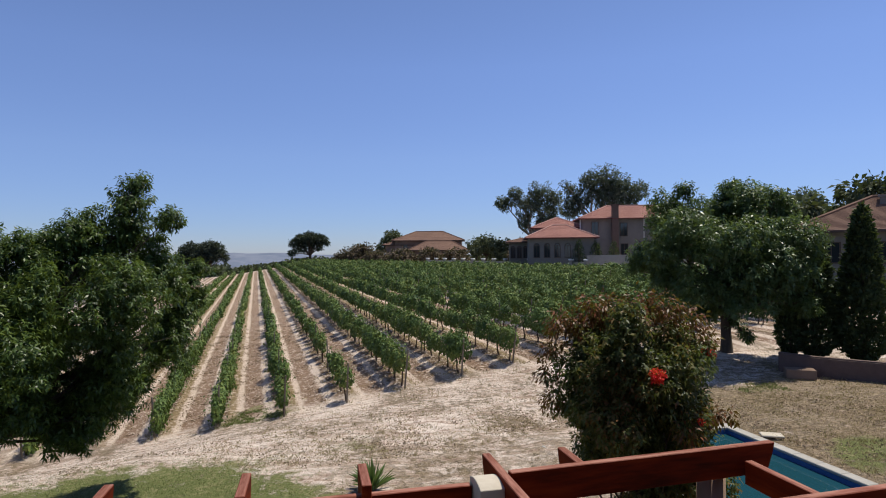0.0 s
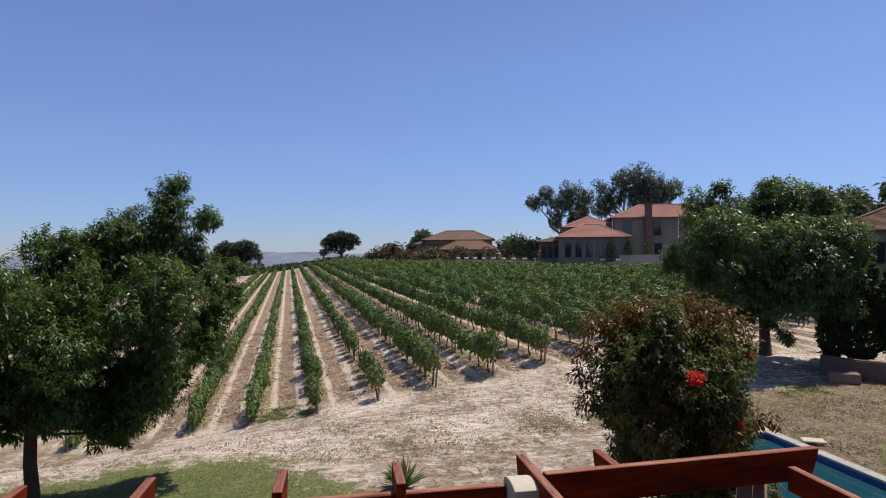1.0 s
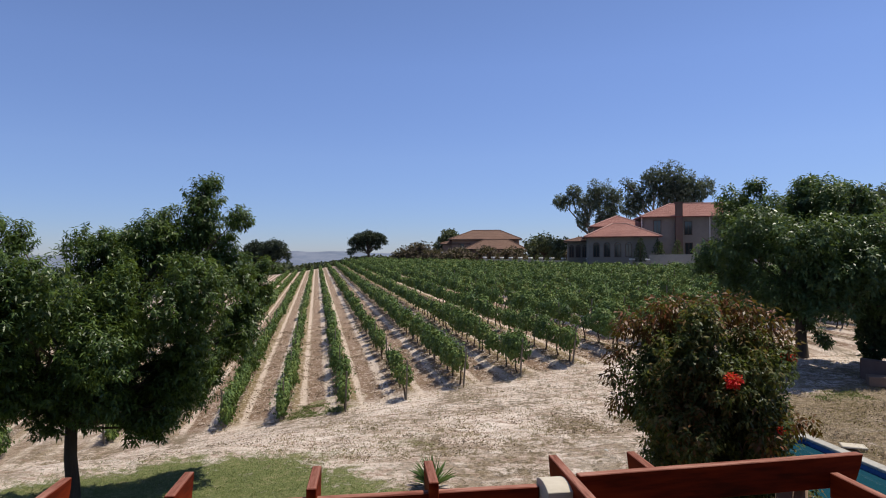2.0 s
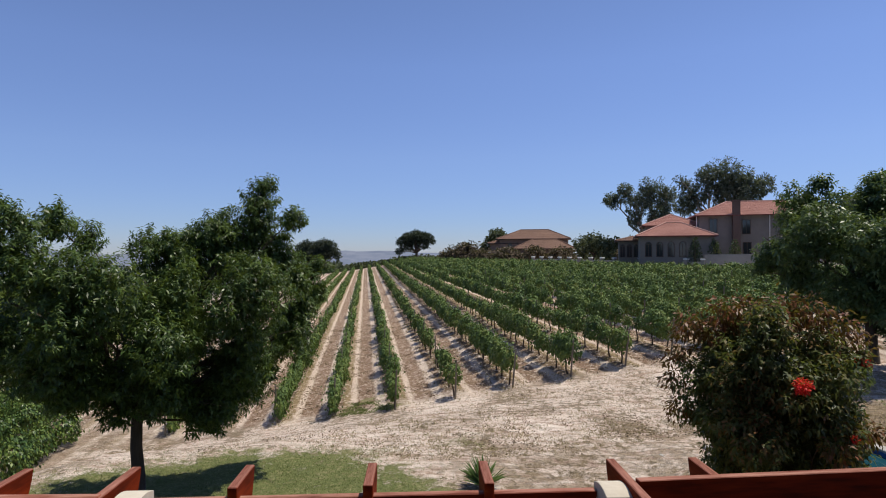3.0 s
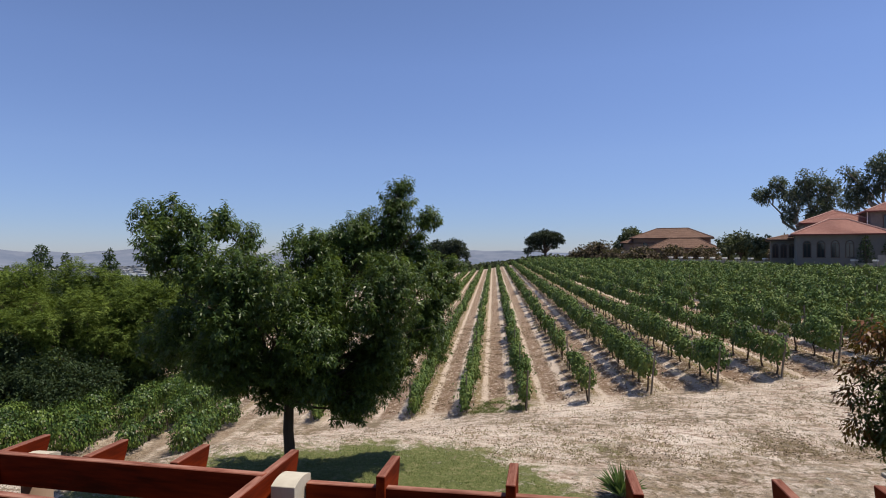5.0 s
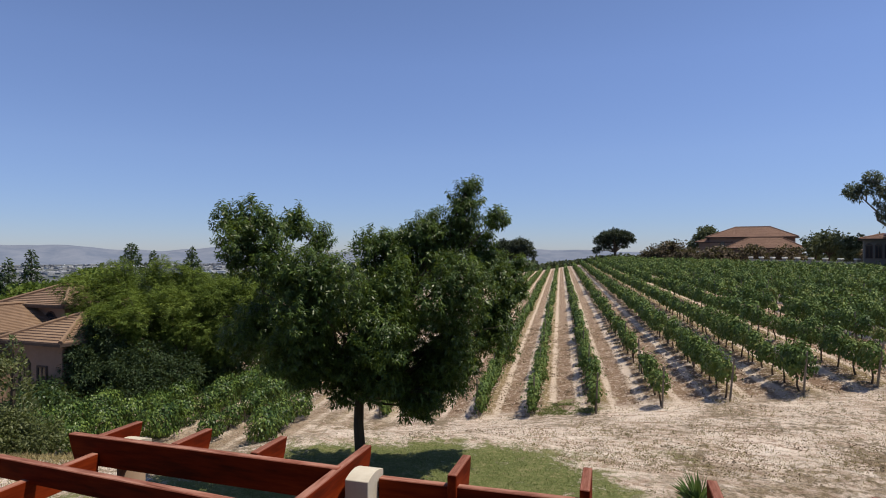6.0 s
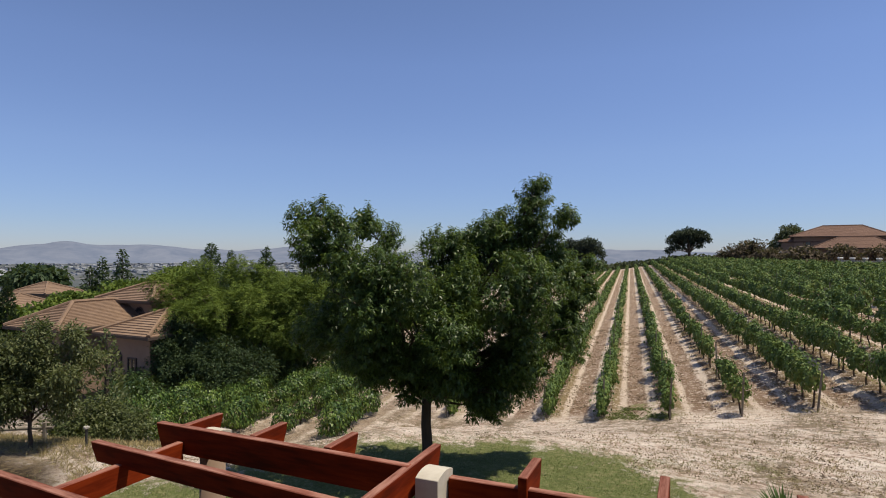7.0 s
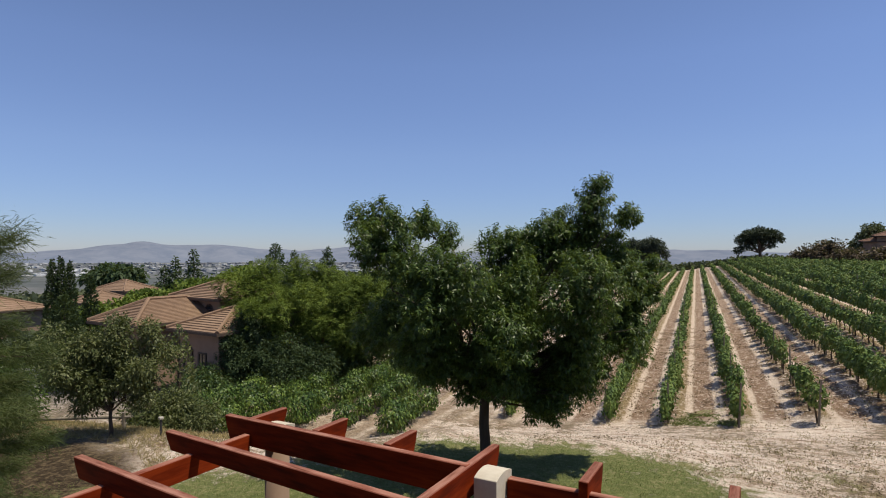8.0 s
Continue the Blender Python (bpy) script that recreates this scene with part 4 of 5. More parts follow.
def raise_lobes(lobes, dz):
    return [(x, y, z + dz, r) for x, y, z, r in lobes]


za, zb = gz(17.78, 116.63), gz(32.43, 120.68)
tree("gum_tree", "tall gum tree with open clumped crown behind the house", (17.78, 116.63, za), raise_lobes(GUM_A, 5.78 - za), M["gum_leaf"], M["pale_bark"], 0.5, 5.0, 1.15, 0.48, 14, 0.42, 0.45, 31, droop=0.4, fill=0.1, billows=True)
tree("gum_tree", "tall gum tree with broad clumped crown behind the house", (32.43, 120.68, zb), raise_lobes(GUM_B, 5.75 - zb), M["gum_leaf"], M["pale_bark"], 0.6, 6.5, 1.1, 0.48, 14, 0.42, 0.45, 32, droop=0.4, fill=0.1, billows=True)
PINE = [(-4.3, -1.0, 5.9, 1.2), (-2.6, -0.7, 7.0, 1.5), (-0.8, 0.9, 7.6, 1.6), (0.4, -1.2, 7.5, 1.6), (1.6, 0.6, 7.4, 1.5), (3.2, 0.7, 6.9, 1.4), (4.2, 0.9, 6.0, 0.9), (-0.6, -0.2, 6.3, 1.5),
        (2.0, 0.4, 6.2, 1.3), (-2.4, 0.8, 5.7, 1.3), (-3.6, -0.9, 4.2, 1.0), (-4.8, -1.1, 3.1, 0.8), (-2.0, -0.4, 4.0, 0.8), (2.4, 0.5, 4.6, 0.8), (0.2, 0.6, 5.0, 1.0)]
zp = gz(-37.49, 165.84)
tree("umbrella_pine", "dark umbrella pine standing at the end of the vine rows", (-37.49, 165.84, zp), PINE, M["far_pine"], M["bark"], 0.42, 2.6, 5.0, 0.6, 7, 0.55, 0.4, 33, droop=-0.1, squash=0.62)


def round_tree(name, label, x, y, height, width, mat, seed, leaf=0.6, n=7, trunk=0.3, dens=2.2, z=None, squash=0.8, flat=False, category="tree"):
    r = np.random.default_rng(seed)
    lob = []
    for i in range(n):
        a = 2 * math.pi * i / n + r.uniform(0, 0.8)
        d = width * 0.32 * r.uniform(0.5, 1.05)
        hh = height * (r.uniform(0.74, 0.86) if flat else r.uniform(0.42, 0.82))
        lob.append((d * math.cos(a), d * math.sin(a), hh, width * r.uniform(0.16, 0.24)))
    lob.append((0, 0, height * 0.82, width * 0.2))
    return tree(name, label, (x, y, gz(x, y) if z is None else z), lob, mat, M["bark"], trunk, height * (0.5 if flat else 0.3), dens, leaf * 0.9, 6, leaf, 0.5, seed, category, squash=squash, twigs=1, sides=6)


DOME = [(-3.0, 0, 5.4, 1.3), (-1.6, 0.5, 7.0, 1.6), (0.2, -0.5, 7.8, 1.6), (1.9, 0.3, 7.2, 1.5), (3.2, 0, 5.7, 1.3), (0, 0.6, 6.0, 1.8), (-1.7, -0.4, 5.0, 1.4), (1.8, -0.4, 5.2, 1.4), (3.9, 0.2, 4.5, 0.9), (0, 0, 4.4, 1.3), (-2.6, 0.2, 4.1, 1.0)]
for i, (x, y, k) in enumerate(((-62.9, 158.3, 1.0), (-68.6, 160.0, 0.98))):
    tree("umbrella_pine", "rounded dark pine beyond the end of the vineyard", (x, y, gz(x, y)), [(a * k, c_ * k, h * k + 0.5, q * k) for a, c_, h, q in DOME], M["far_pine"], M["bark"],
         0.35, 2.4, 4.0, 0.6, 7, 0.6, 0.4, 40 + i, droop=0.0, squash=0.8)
# trees and bushes round the two houses at the top of the vineyard
for i, (x, y, hh, ww) in enumerate(((-20.5, 142, 4.6, 7), (-13.5, 150, 8.6, 7), (-15, 133, 3.0, 6), (-9.0, 128, 3.2, 7), (-2.5, 127, 3.4, 6), (3.0, 126, 3.2, 6),
                                    (9.0, 122, 6.4, 6), (12.0, 116, 5.2, 6), (7.5, 130, 6.2, 5), (14.5, 108, 5.0, 5), (-25, 145, 3, 6))):
    round_tree("garden_tree" if hh > 5 else "garden_bush", "hazy garden tree by the far houses" if hh > 5 else "brownish garden bush beside the vineyard", x, y, hh, ww,
               M["far_leaf"] if hh > 5 else M["rust_leaf"], 60 + i, 0.6, 7, 0.18, 2.4, category="tree" if hh > 5 else "bush")
for i, (x, y, hh, ww) in enumerate(((44, 118, 12.0, 10), (40, 84, 10.5, 9), (46, 80, 11.0, 10), (51, 82, 11.5, 10), (33, 46, 9.2, 8), (27, 47, 7.8, 6), (37, 95, 11, 8))):
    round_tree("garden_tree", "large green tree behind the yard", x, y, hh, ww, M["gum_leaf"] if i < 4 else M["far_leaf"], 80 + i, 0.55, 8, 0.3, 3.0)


def cypress(x, y, height, width, mat, seed, name="cypress", label="narrow dark cypress tree", z=None, leaf=0.22, dens=26, ragged=0.18, tiers=0):
    t = thing(name, label, "tree", at=(x, y, gz(x, y) if z is None else z))
    r = np.random.default_rng(seed)
    child("trunk", mesh_of("trunk", *tube([(0, 0, -0.2), (0, 0, height * 0.5), (0, 0, height * 0.97)], [width * 0.09, width * 0.06, 0.01], 6), M["bark"]), t)
    n = int(dens * height * width * 3)
    h = r.beta(1.15, 1.5, n)
    prof = np.clip(np.minimum(h * 6 + 0.25, 1) * (1 - h) ** 0.62 * 1.25, 0, 1) * width / 2
    a = r.uniform(0, 2 * np.pi, n)
    lump = 1 + ragged * np.sin(a * 3 + h * 17 + seed) * np.sin(h * 29 + seed * 2)
    if tiers:
        lump *= 0.55 + 0.45 * np.abs(np.sin(h * np.pi * tiers))
    rad = prof * lump * np.where(r.random(n) < 0.3, r.random(n), r.uniform(0.8, 1.1, n))
    C = np.stack([rad * np.cos(a), rad * np.sin(a), h * height * 0.98 + 0.1], 1)
    ax = np.stack([np.cos(a) * 0.5, np.sin(a) * 0.5, np.full(n, 0.9 if not tiers else 0.0)], 1)
    child("crown", quads_of("crown", leaves(C, ax, leaf, 0.45, r), mat), t)
    return t


cypress(13.25, 22.5, 4.6, 0.8, M["slim_cypress"], 3, dens=330, label="slim dark cypress behind the garden wall")
cypress(14.15, 22.4, 5.0, 1.35, M["slim_cypress"], 4, dens=280, label="slim dark cypress behind the garden wall")
cypress(15.4, 21.6, 5.9, 1.5, M["slim_cypress"], 1, dens=280, label="tall dark cone-shaped cypress beside the garden wall")
for i, (px, py, ph_, pw_) in enumerate(((-44.72, 12.23, 4.4, 1.1), (-44.4, 12.66, 4.55, 1.0), (-44.5, 13.2, 4.2, 1.15), (-41.25, 13.36, 3.4, 1.2), (-40.5, 11.7, 2.3, 2.4))):
    cypress(px, py, ph_ - gz(px, py), pw_, M["slim_cypress"], 10 + i, dens=130, leaf=0.22, ragged=0.3, label="tall slim cypress among the lower houses")
for i, (px, py, pz, pw_) in enumerate(((-81.2, 39.5, 5.3, 3.2), (-86.8, 39.5, 4.1, 3.0), (-87.4, 38.1, 2.9, 3.0), (-92.5, 60.1, 6.5, 6.0), (-91, 63, 5.2, 4.0), (-87.1, 67.6, 5.8, 4.5), (-84, 50, 3.4, 3))):
    z0 = gz(px, py)
    cypress(px, py, pz - z0, pw_, M["conifer"], 20 + i, "conifer", "dark tiered conifer on the lower slope", leaf=0.42, dens=18, ragged=0.3, tiers=7)
round_tree("umbrella_pine", "dark rounded pine above the lower roofs", -103.8, 37.5, 8.4, 9, M["conifer"], 95, 0.8, 9, 0.4, 1.8, squash=0.55, flat=True)

ACA = [(-1.21, -1.94, 5.5, 1.3), (-0.38, -0.57, 5.84, 1.35), (0.54, 0.79, 6, 1.19), (1.56, 2.14, 5.64, 1.24), (-1.4, -2.27, 4.52, 0.65),
       (0.21, -1.68, 4.24, 1.62), (1.62, 0.43, 4.2, 1.62), (1.98, 2.68, 4.43, 1.4)]
ACB = [(-2.02, -3, 3.89, 0.93), (-1.24, -1.76, 4.16, 1.28), (-0.2, -0.27, 4.28, 1.39), (0.95, 1.21, 4.89, 1.1), (1.57, 1.93, 5.05, 0.93),
       (-0.72, -1, 2.57, 1.86), (0.57, 0.73, 2.83, 1.86), (1.57, 1.94, 3.12, 1.57)]
tree("acacia_tree", "broad bright green feathery acacia tree below the vines", (-30.88, 20.45, gz(-30.88, 20.45)), ACA, M["acacia_leaf"], M["bark"], 0.22, 1.6, 4.2, 0.34, 20, 0.13, 0.3, 51, droop=0.3, fill=0.15, squash=0.7, feather=(6, 0.5, 10))
tree("acacia_tree", "bright green feathery acacia tree beside the vines", (-27.26, 20.23, gz(-27.26, 20.23)), ACB, M["acacia_leaf"], M["bark"], 0.2, 1.3, 4.6, 0.32, 20, 0.13, 0.3, 52, droop=0.3, fill=0.15, squash=0.7, feather=(6, 0.5, 10))
tree("acacia_tree", "green feathery acacia tree behind the shade tree", (-24.0, 24.5, gz(-24, 24.5)), raise_lobes(ACB, 0.3), M["acacia_leaf"], M["bark"], 0.2, 1.3, 3.5, 0.3, 9, 0.17, 0.3, 53, droop=0.3, fill=0.15, squash=0.7, feather=(6, 0.5, 8))
tree("acacia_tree", "green feathery acacia tree beyond the vine block", (-33.0, 30.0, gz(-33, 30)), raise_lobes(ACB, 0.5), M["acacia_leaf"], M["bark"], 0.2, 1.3, 3.5, 0.3, 9, 0.17, 0.3, 54, droop=0.3, fill=0.15, squash=0.7, feather=(6, 0.5, 8))
SHR = [(-0.21, -0.61, 2.56, 0.5), (-0.03, -0.08, 2.68, 0.58), (0.2, 0.53, 2.13, 0.6), (-0.29, -0.86, 1.79, 0.6), (-0.07, -0.21, 1.75, 0.75), (0.23, 0.6, 1.5, 0.65),
       (-0.6, 0.2, 2.2, 0.6), (-0.2, -0.6, 1.2, 0.45),
       (-0.9, -1.2, 2.9, 0.4), (0.5, 0.9, 2.9, 0.45), (0.9, 0.4, 1.9, 0.5), (-1.0, -0.2, 1.6, 0.5), (0.1, -1.3, 2.0, 0.42), (0.4, 1.2, 2.2, 0.5), (-0.4, -1.5, 2.4, 0.4), (0.0, 0.2, 3.25, 0.35)]
tree("small_tree", "small grey-green tree on the dry bank", (-18.74, 6.56, gz(-18.74, 6.56)), SHR, M["olive_leaf"], M["bark"], 0.055, 0.8, 30, 0.18, 10, 0.1, 0.4, 55, droop=0.2, billows=True)
SHR2 = [(0, 0, 2.5, 0.5), (0.3, 0.4, 2.0, 0.7), (-0.3, -0.5, 1.9, 0.7), (0.1, 0.0, 1.3, 0.9), (-0.5, 0.5, 1.1, 0.8), (0.6, -0.3, 1.0, 0.8), (0.0, 0.9, 0.8, 0.7), (0, -0.9, 0.8, 0.7), (1.2, 0.6, 1.6, 0.8), (-1.2, -0.6, 1.4, 0.8)]
tree("shrub", "tall dense grey-green shrub before the lower house", (-23.4, 10.4, gz(-23.4, 10.4)), [(x, y, z * 0.6, r * 0.9) for x, y, z, r in SHR2], M["olive_leaf"], M["bark"], 0.06, 0.5, 30, 0.2, 9, 0.14, 0.4, 56, "shrub", droop=0.1)
cypress(-25.3, 11.6, 4.3, 1.5, M["olive_leaf"], 57, "conifer", "grey-green conical conifer before the lower house", leaf=0.2, dens=55)
tree("shrub", "dense dark green shrub on the bank", (-22.3, 4.2, gz(-22.3, 4.2)), SHR2, M["tree_leaf"], M["bark"], 0.06, 0.5, 18, 0.2, 7, 0.14, 0.4, 58, "shrub", droop=0.2)
# the dark conifer tone stands in for the shade on this shrub
tree("shrub", "green shrub below the acacia, shade put into its dark leaf colour", (-27.0, 18.2, gz(-27.0, 18.2)), [(x * 1.4, y * 1.4, z * 1.0, r * 1.2) for x, y, z, r in SHR2], M["conifer"], M["bark"], 0.06, 0.4, 18, 0.2, 7, 0.14, 0.4, 59, "shrub", droop=0.2)
tree("shrub", "tall dark green shrub at the corner of the lower house", (-29.1, 17.0, gz(-29.1, 17.0)), [(x * 0.8, y * 0.8, z * 1.5, r * 1.15) for x, y, z, r in SHR2], M["conifer"], M["bark"], 0.07, 0.5, 18, 0.2, 8, 0.15, 0.4, 60, "shrub", droop=0.2, billows=True)

for i, (su, sw, k) in enumerate(((-24.2, 23.6, 0.75), (-21.5, 27.5, 1.3), (-19.5, 29.5, 1.4), (-16.8, 34, 1.5), (-22.5, 31, 1.8), (-12.6, 42, 1.5), (-19.0, 42, 1.9), (-26, 38, 2.2), (-23.5, 22.8, 0.75))):
    sx, sy = xy(su, sw)
    tree("shrub", "dark green shrub behind the bushy vines", (sx, sy, gz(sx, sy)), [(x * k, y * k, z * k * 0.75, r * k) for x, y, z, r in SHR2], M["dark_leaf"] if i % 3 else M["olive_leaf"], M["bark"],
         0.08, 0.4, 9, 0.26, 8, 0.17, 0.45, 160 + i, "shrub", droop=0.2, billows=True)

# near pine whose boughs hang into view
pine = thing("pine_tree", "pine tree with long-needled drooping boughs on the bank", "tree", at=(-12.3, 1.55, gz(-12.3, 1.55)))
rp = np.random.default_rng(77)
rr = random.Random(77)
child("trunk", mesh_of("trunk", *tube([(0, 0, -0.3), (0.05, 0, 2.0), (0.0, 0.05, 5.0), (0.05, 0, 8.0)], [0.2, 0.17, 0.12, 0.03], 9), M["bark"], True), pine)
for i in range(40):
    h = 0.9 + 4.35 * i / 39
    a = i * 2.4
    Lb = (2.0 - 0.1 * h) * rr.uniform(0.75, 1.1)
    tip = Vector((math.cos(a) * Lb, math.sin(a) * Lb, h + (0.35 if h > 4 else -0.1)))
    path = bend((0, 0, h), tip, rr, 0.06, 5, -0.1)
    bough = child("bough", mesh_of("bough", *tube(path, [0.035, 0.028, 0.022, 0.016, 0.011, 0.006], 5), M["bark"]), pine)
    t = rp.random(3600) ** 0.7
    P5 = np.array([tuple(p) for p in path])
    k = np.clip((t * 5).astype(int), 0, 4)
    C = P5[k] + (P5[k + 1] - P5[k]) * (t * 5 - k)[:, None] + rp.normal(0, 0.09, (3600, 3)) * (0.4 + t)[:, None]
    dirn = unit(np.array([tuple(tip - path[0])]))
    child("needles", quads_of("needles", leaves(C, np.repeat(dirn, 3600, 0) * 0.7 + rp.normal(0, 0.45, (3600, 3)), 0.15, 0.05, rp, jitter=0.2), M["near_pine"]), bough)


# ---- houses ----
def hip_roof(L_, W_, rise, over=0.5, courses=14, ridge_dir="x"):
    """A hipped roof of overlapping courses; L_ by W_ plan, eaves at z 0."""
    a, c = L_ / 2 + over, W_ / 2 + over
    hr = max(a - c, 0.0)
    V, F = [], []
    rings = [(0.0, -0.01)]
    for i in range(courses):
        rings += [(i / courses, 0.05), ((i + 1) / courses, 0.005)]
    for t, dz in rings:
        x, y, z = a + (hr - a) * t, c * (1 - t), rise * t + dz
        V += [(-x, -y, z), (x, -y, z), (x, y, z), (-x, y, z)]
    for i in range(len(rings) - 1):
        o = 4 * i
        for k in range(4):
            j = (k + 1) % 4
            F.append((o + k, o + j, o + 4 + j, o + 4 + k))
    return V, F


def hips(L_, W_, rise, over=0.5, r=0.11):
    a, c = L_ / 2 + over, W_ / 2 + over
    hr = max(a - c, 0.0)
    S = [tube([(sx * a, sy * c, 0.06), (sx * hr, 0, rise + 0.05)], [r, r], 6) for sx in (-1, 1) for sy in (-1, 1)]
    if hr > 0.2:
        S.append(tube([(-hr, 0, rise + 0.06), (hr, 0, rise + 0.06)], [r, r], 6))
    return join(*S)


def window(parent, x, y, z, w, h, ry=0.0, arch=False, frame_mat=None, label=""):
    """A window in a wall facing -y (turned by ry): frame, bars and pane, x along the wall."""
    m = pose(x, y, z, 0, 0, ry)
    S = [box(-w / 2 - 0.09, -w / 2, -0.05, 0.06, -0.08, h + 0.08), box(w / 2, w / 2 + 0.09, -0.05, 0.06, -0.08, h + 0.08),
         box(-w / 2, w / 2, -0.05, 0.06, h, h + 0.08), box(-w / 2 - 0.12, w / 2 + 0.12, -0.1, 0.06, -0.16, -0.08), box(-0.03, 0.03, -0.03, 0.03, 0, h)]
    if arch:
        pts = [(w / 2 * math.cos(t), h + w / 2 * math.sin(t)) for t in [math.pi * i / 8 for i in range(9)]]
        S.append(tube([(px_, 0, pz_) for px_, pz_ in pts], [0.06] * 9, 4))
    win = child("window", mesh_of("window", *join(*S), frame_mat or M["dark_frame"]), parent, label, m=m)
    V, F = box(-w / 2, w / 2, -0.012, 0.0, -0.08, h)
    if arch:
        o = len(V)
        V += [(0, -0.012, h)] + [(px_, -0.012, pz_) for px_, pz_ in pts]
        F += [(o, o + i, o + i + 1) for i in range(1, 9)]
    child("pane", mesh_of("pane", V, F, M["glass"]), win)
    return win


def wing(house, x, y, L_, W_, h0, h1, rise, wall, tile, over=0.5, courses=14, turn=0.0):
    """One block of a house: walls from h0 to h1 under a hipped roof."""
    m = pose(x, y, 0, 0, 0, turn)
    child("wall", mesh_of("wall", *box(-L_ / 2, L_ / 2, -W_ / 2, W_ / 2, h0, h1), wall), house, m=m)
    roof = child("roof", mesh_of("roof", *hip_roof(L_, W_, rise, over, courses), tile), house, m=pose(x, y, h1, 0, 0, turn))
    child("ridge_tiles", mesh_of("ridge_tiles", *hips(L_, W_, rise, over), M["ridge_red"] if tile is M["tile_red"] else tile), roof)
    a, c = L_ / 2 + over, W_ / 2 + over
    gut = join(box(-a - 0.06, a + 0.06, -c - 0.06, -c, -0.14, 0.0), box(-a - 0.06, a + 0.06, c, c + 0.06, -0.14, 0.0),
               box(-a - 0.06, -a, -c, c, -0.14, 0.0), box(a, a + 0.06, -c, c, -0.14, 0.0))
    child("fascia", mesh_of("fascia", *gut, M["red_fascia"] if tile is M["tile_red"] else M["dark_frame"]), roof)
    child("soffit", mesh_of("soffit", *box(-a, a, -c, c, -0.06, -0.02), M["house_wall"]), roof)


def at_gz(x, y, dz=0.0):
    return (x, y, gz(x, y) + dz)


# large two-storey house on the rise, with a low wing before it
big = thing("house", "two-storey plastered house with terracotta hipped roofs on the rise", "house", at=(27.0, 95.0, 3.6), turn=-6)
wing(big, 4.0, 3.0, 17, 9, -1.2, 6.9, 2.3, M["house_wall"], M["tile_red"], 0.7, 18)
wing(big, -8.0, 5.0, 8, 8, -1.2, 5.6, 1.9, M["house_wall"], M["tile_red"], 0.6, 14)
wing(big, -8.6, -5.6, 9.5, 7.5, -1.2, 3.7, 2.0, M["house_wall"], M["tile_red"], 0.6, 14)
wing(big, -14.0, 1.5, 4.4, 8, -1.2, 3.2, 0.7, M["house_wall"], M["tile_brown"], 0.5, 6)
for x in (-12.2, -10.7, -9.2, -7.7, -6.2):
    window(big, x, -9.36, 0.9, 0.75, 1.6, arch=True)
for x in (-15.6, -14.6, -13.6):
    window(big, x, -2.52, 0.8, 0.6, 1.5, arch=True)
for x, z in ((-2.6, 4.4), (1.9, 4.2), (7.0, 4.4), (-2.4, 0.9), (2.0, 0.9), (7, 0.9)):
    window(big, x, -1.52, z, 1.0, 1.9)
window(big, -8.0, 0.98, 4.0, 0.9, 0.7)
chim = child("chimney", mesh_of("chimney", *join(box(-0.5, 0.5, -0.35, 0.35, -1, 8.9), box(-0.6, 0.6, -0.45, 0.45, 8.9, 9.1)), M["brick_low"]), big, m=pose(0.5, -1.9, 0))
for x, z in ((-4.9, 0.2), (5.0, 0.2)):
    child("downpipe", mesh_of("downpipe", *tube([(0, 0, -1), (0, 0, 6.8 - z)], [0.06, 0.06], 6), M["white"]), big, m=pose(x, -1.62, z))
for i, (x, s) in enumerate(((19.8, 4.8), (22.3, 4.6), (24.9, 4.4), (14.0, 3.4))):
    cypress(x, 85.6 if i < 3 else 95.0, s, 2.0, M["conifer"], 200 + i, "clipped_conifer", "small dark conical conifer before the house wall", leaf=0.25, dens=30)

# boundary wall along the top of the vineyard
bw = thing("boundary_wall", "grey plastered boundary wall with white-capped piers along the vineyard", "wall", at=(0, 0, 0))


def wall_run(parent, name, a, c, h, t, mat, step=3.0, label=""):
    a, c = Vector(a), Vector(c)
    n = max(1, int((c - a).length / step))
    d = (c - a).normalized()
    s = Vector((-d.y, d.x)) * t / 2
    V, F = [], []
    for i in range(n + 1):
        p = a.lerp(c, i / n)
        g = gz(p.x, p.y)
        o = len(V)
        V += [(p.x - s.x, p.y - s.y, g - 0.4), (p.x + s.x, p.y + s.y, g - 0.4), (p.x + s.x, p.y + s.y, g + h), (p.x - s.x, p.y - s.y, g + h)]
        if i:
            for k in range(4):
                j = (k + 1) % 4
                F.append((o - 4 + k, o - 4 + j, o + j, o + k))
    F += [(0, 1, 2, 3), (len(V) - 1, len(V) - 2, len(V) - 3, len(V) - 4)]
    return child(name, mesh_of(name, V, F, mat), parent, label)


wall_run(bw, "wall_panel", (20.5, 83.5), (33.0, 79.5), 2.5, 0.25, M["grey_wall"])
wall_run(bw, "low_wall", (-3.0, 117.0), (20.4, 83.6), 1.5, 0.25, M["grey_wall"])
for i in range(15):
    p = Vector((-3.0, 117.0)).lerp(Vector((20.4, 83.6)), i / 14)
    pier = child("pier", mesh_of("pier", *box(-0.24, 0.24, -0.24, 0.24, -0.4, 1.75), M["grey_wall"]), bw, m=pose(p.x, p.y, gz(p.x, p.y), 0, 0, -55))
    child("cap", bevelled("cap", box(-0.32, 0.32, -0.32, 0.32, 1.75, 1.95), M["white"], 0.05), pier, "white pier cap")

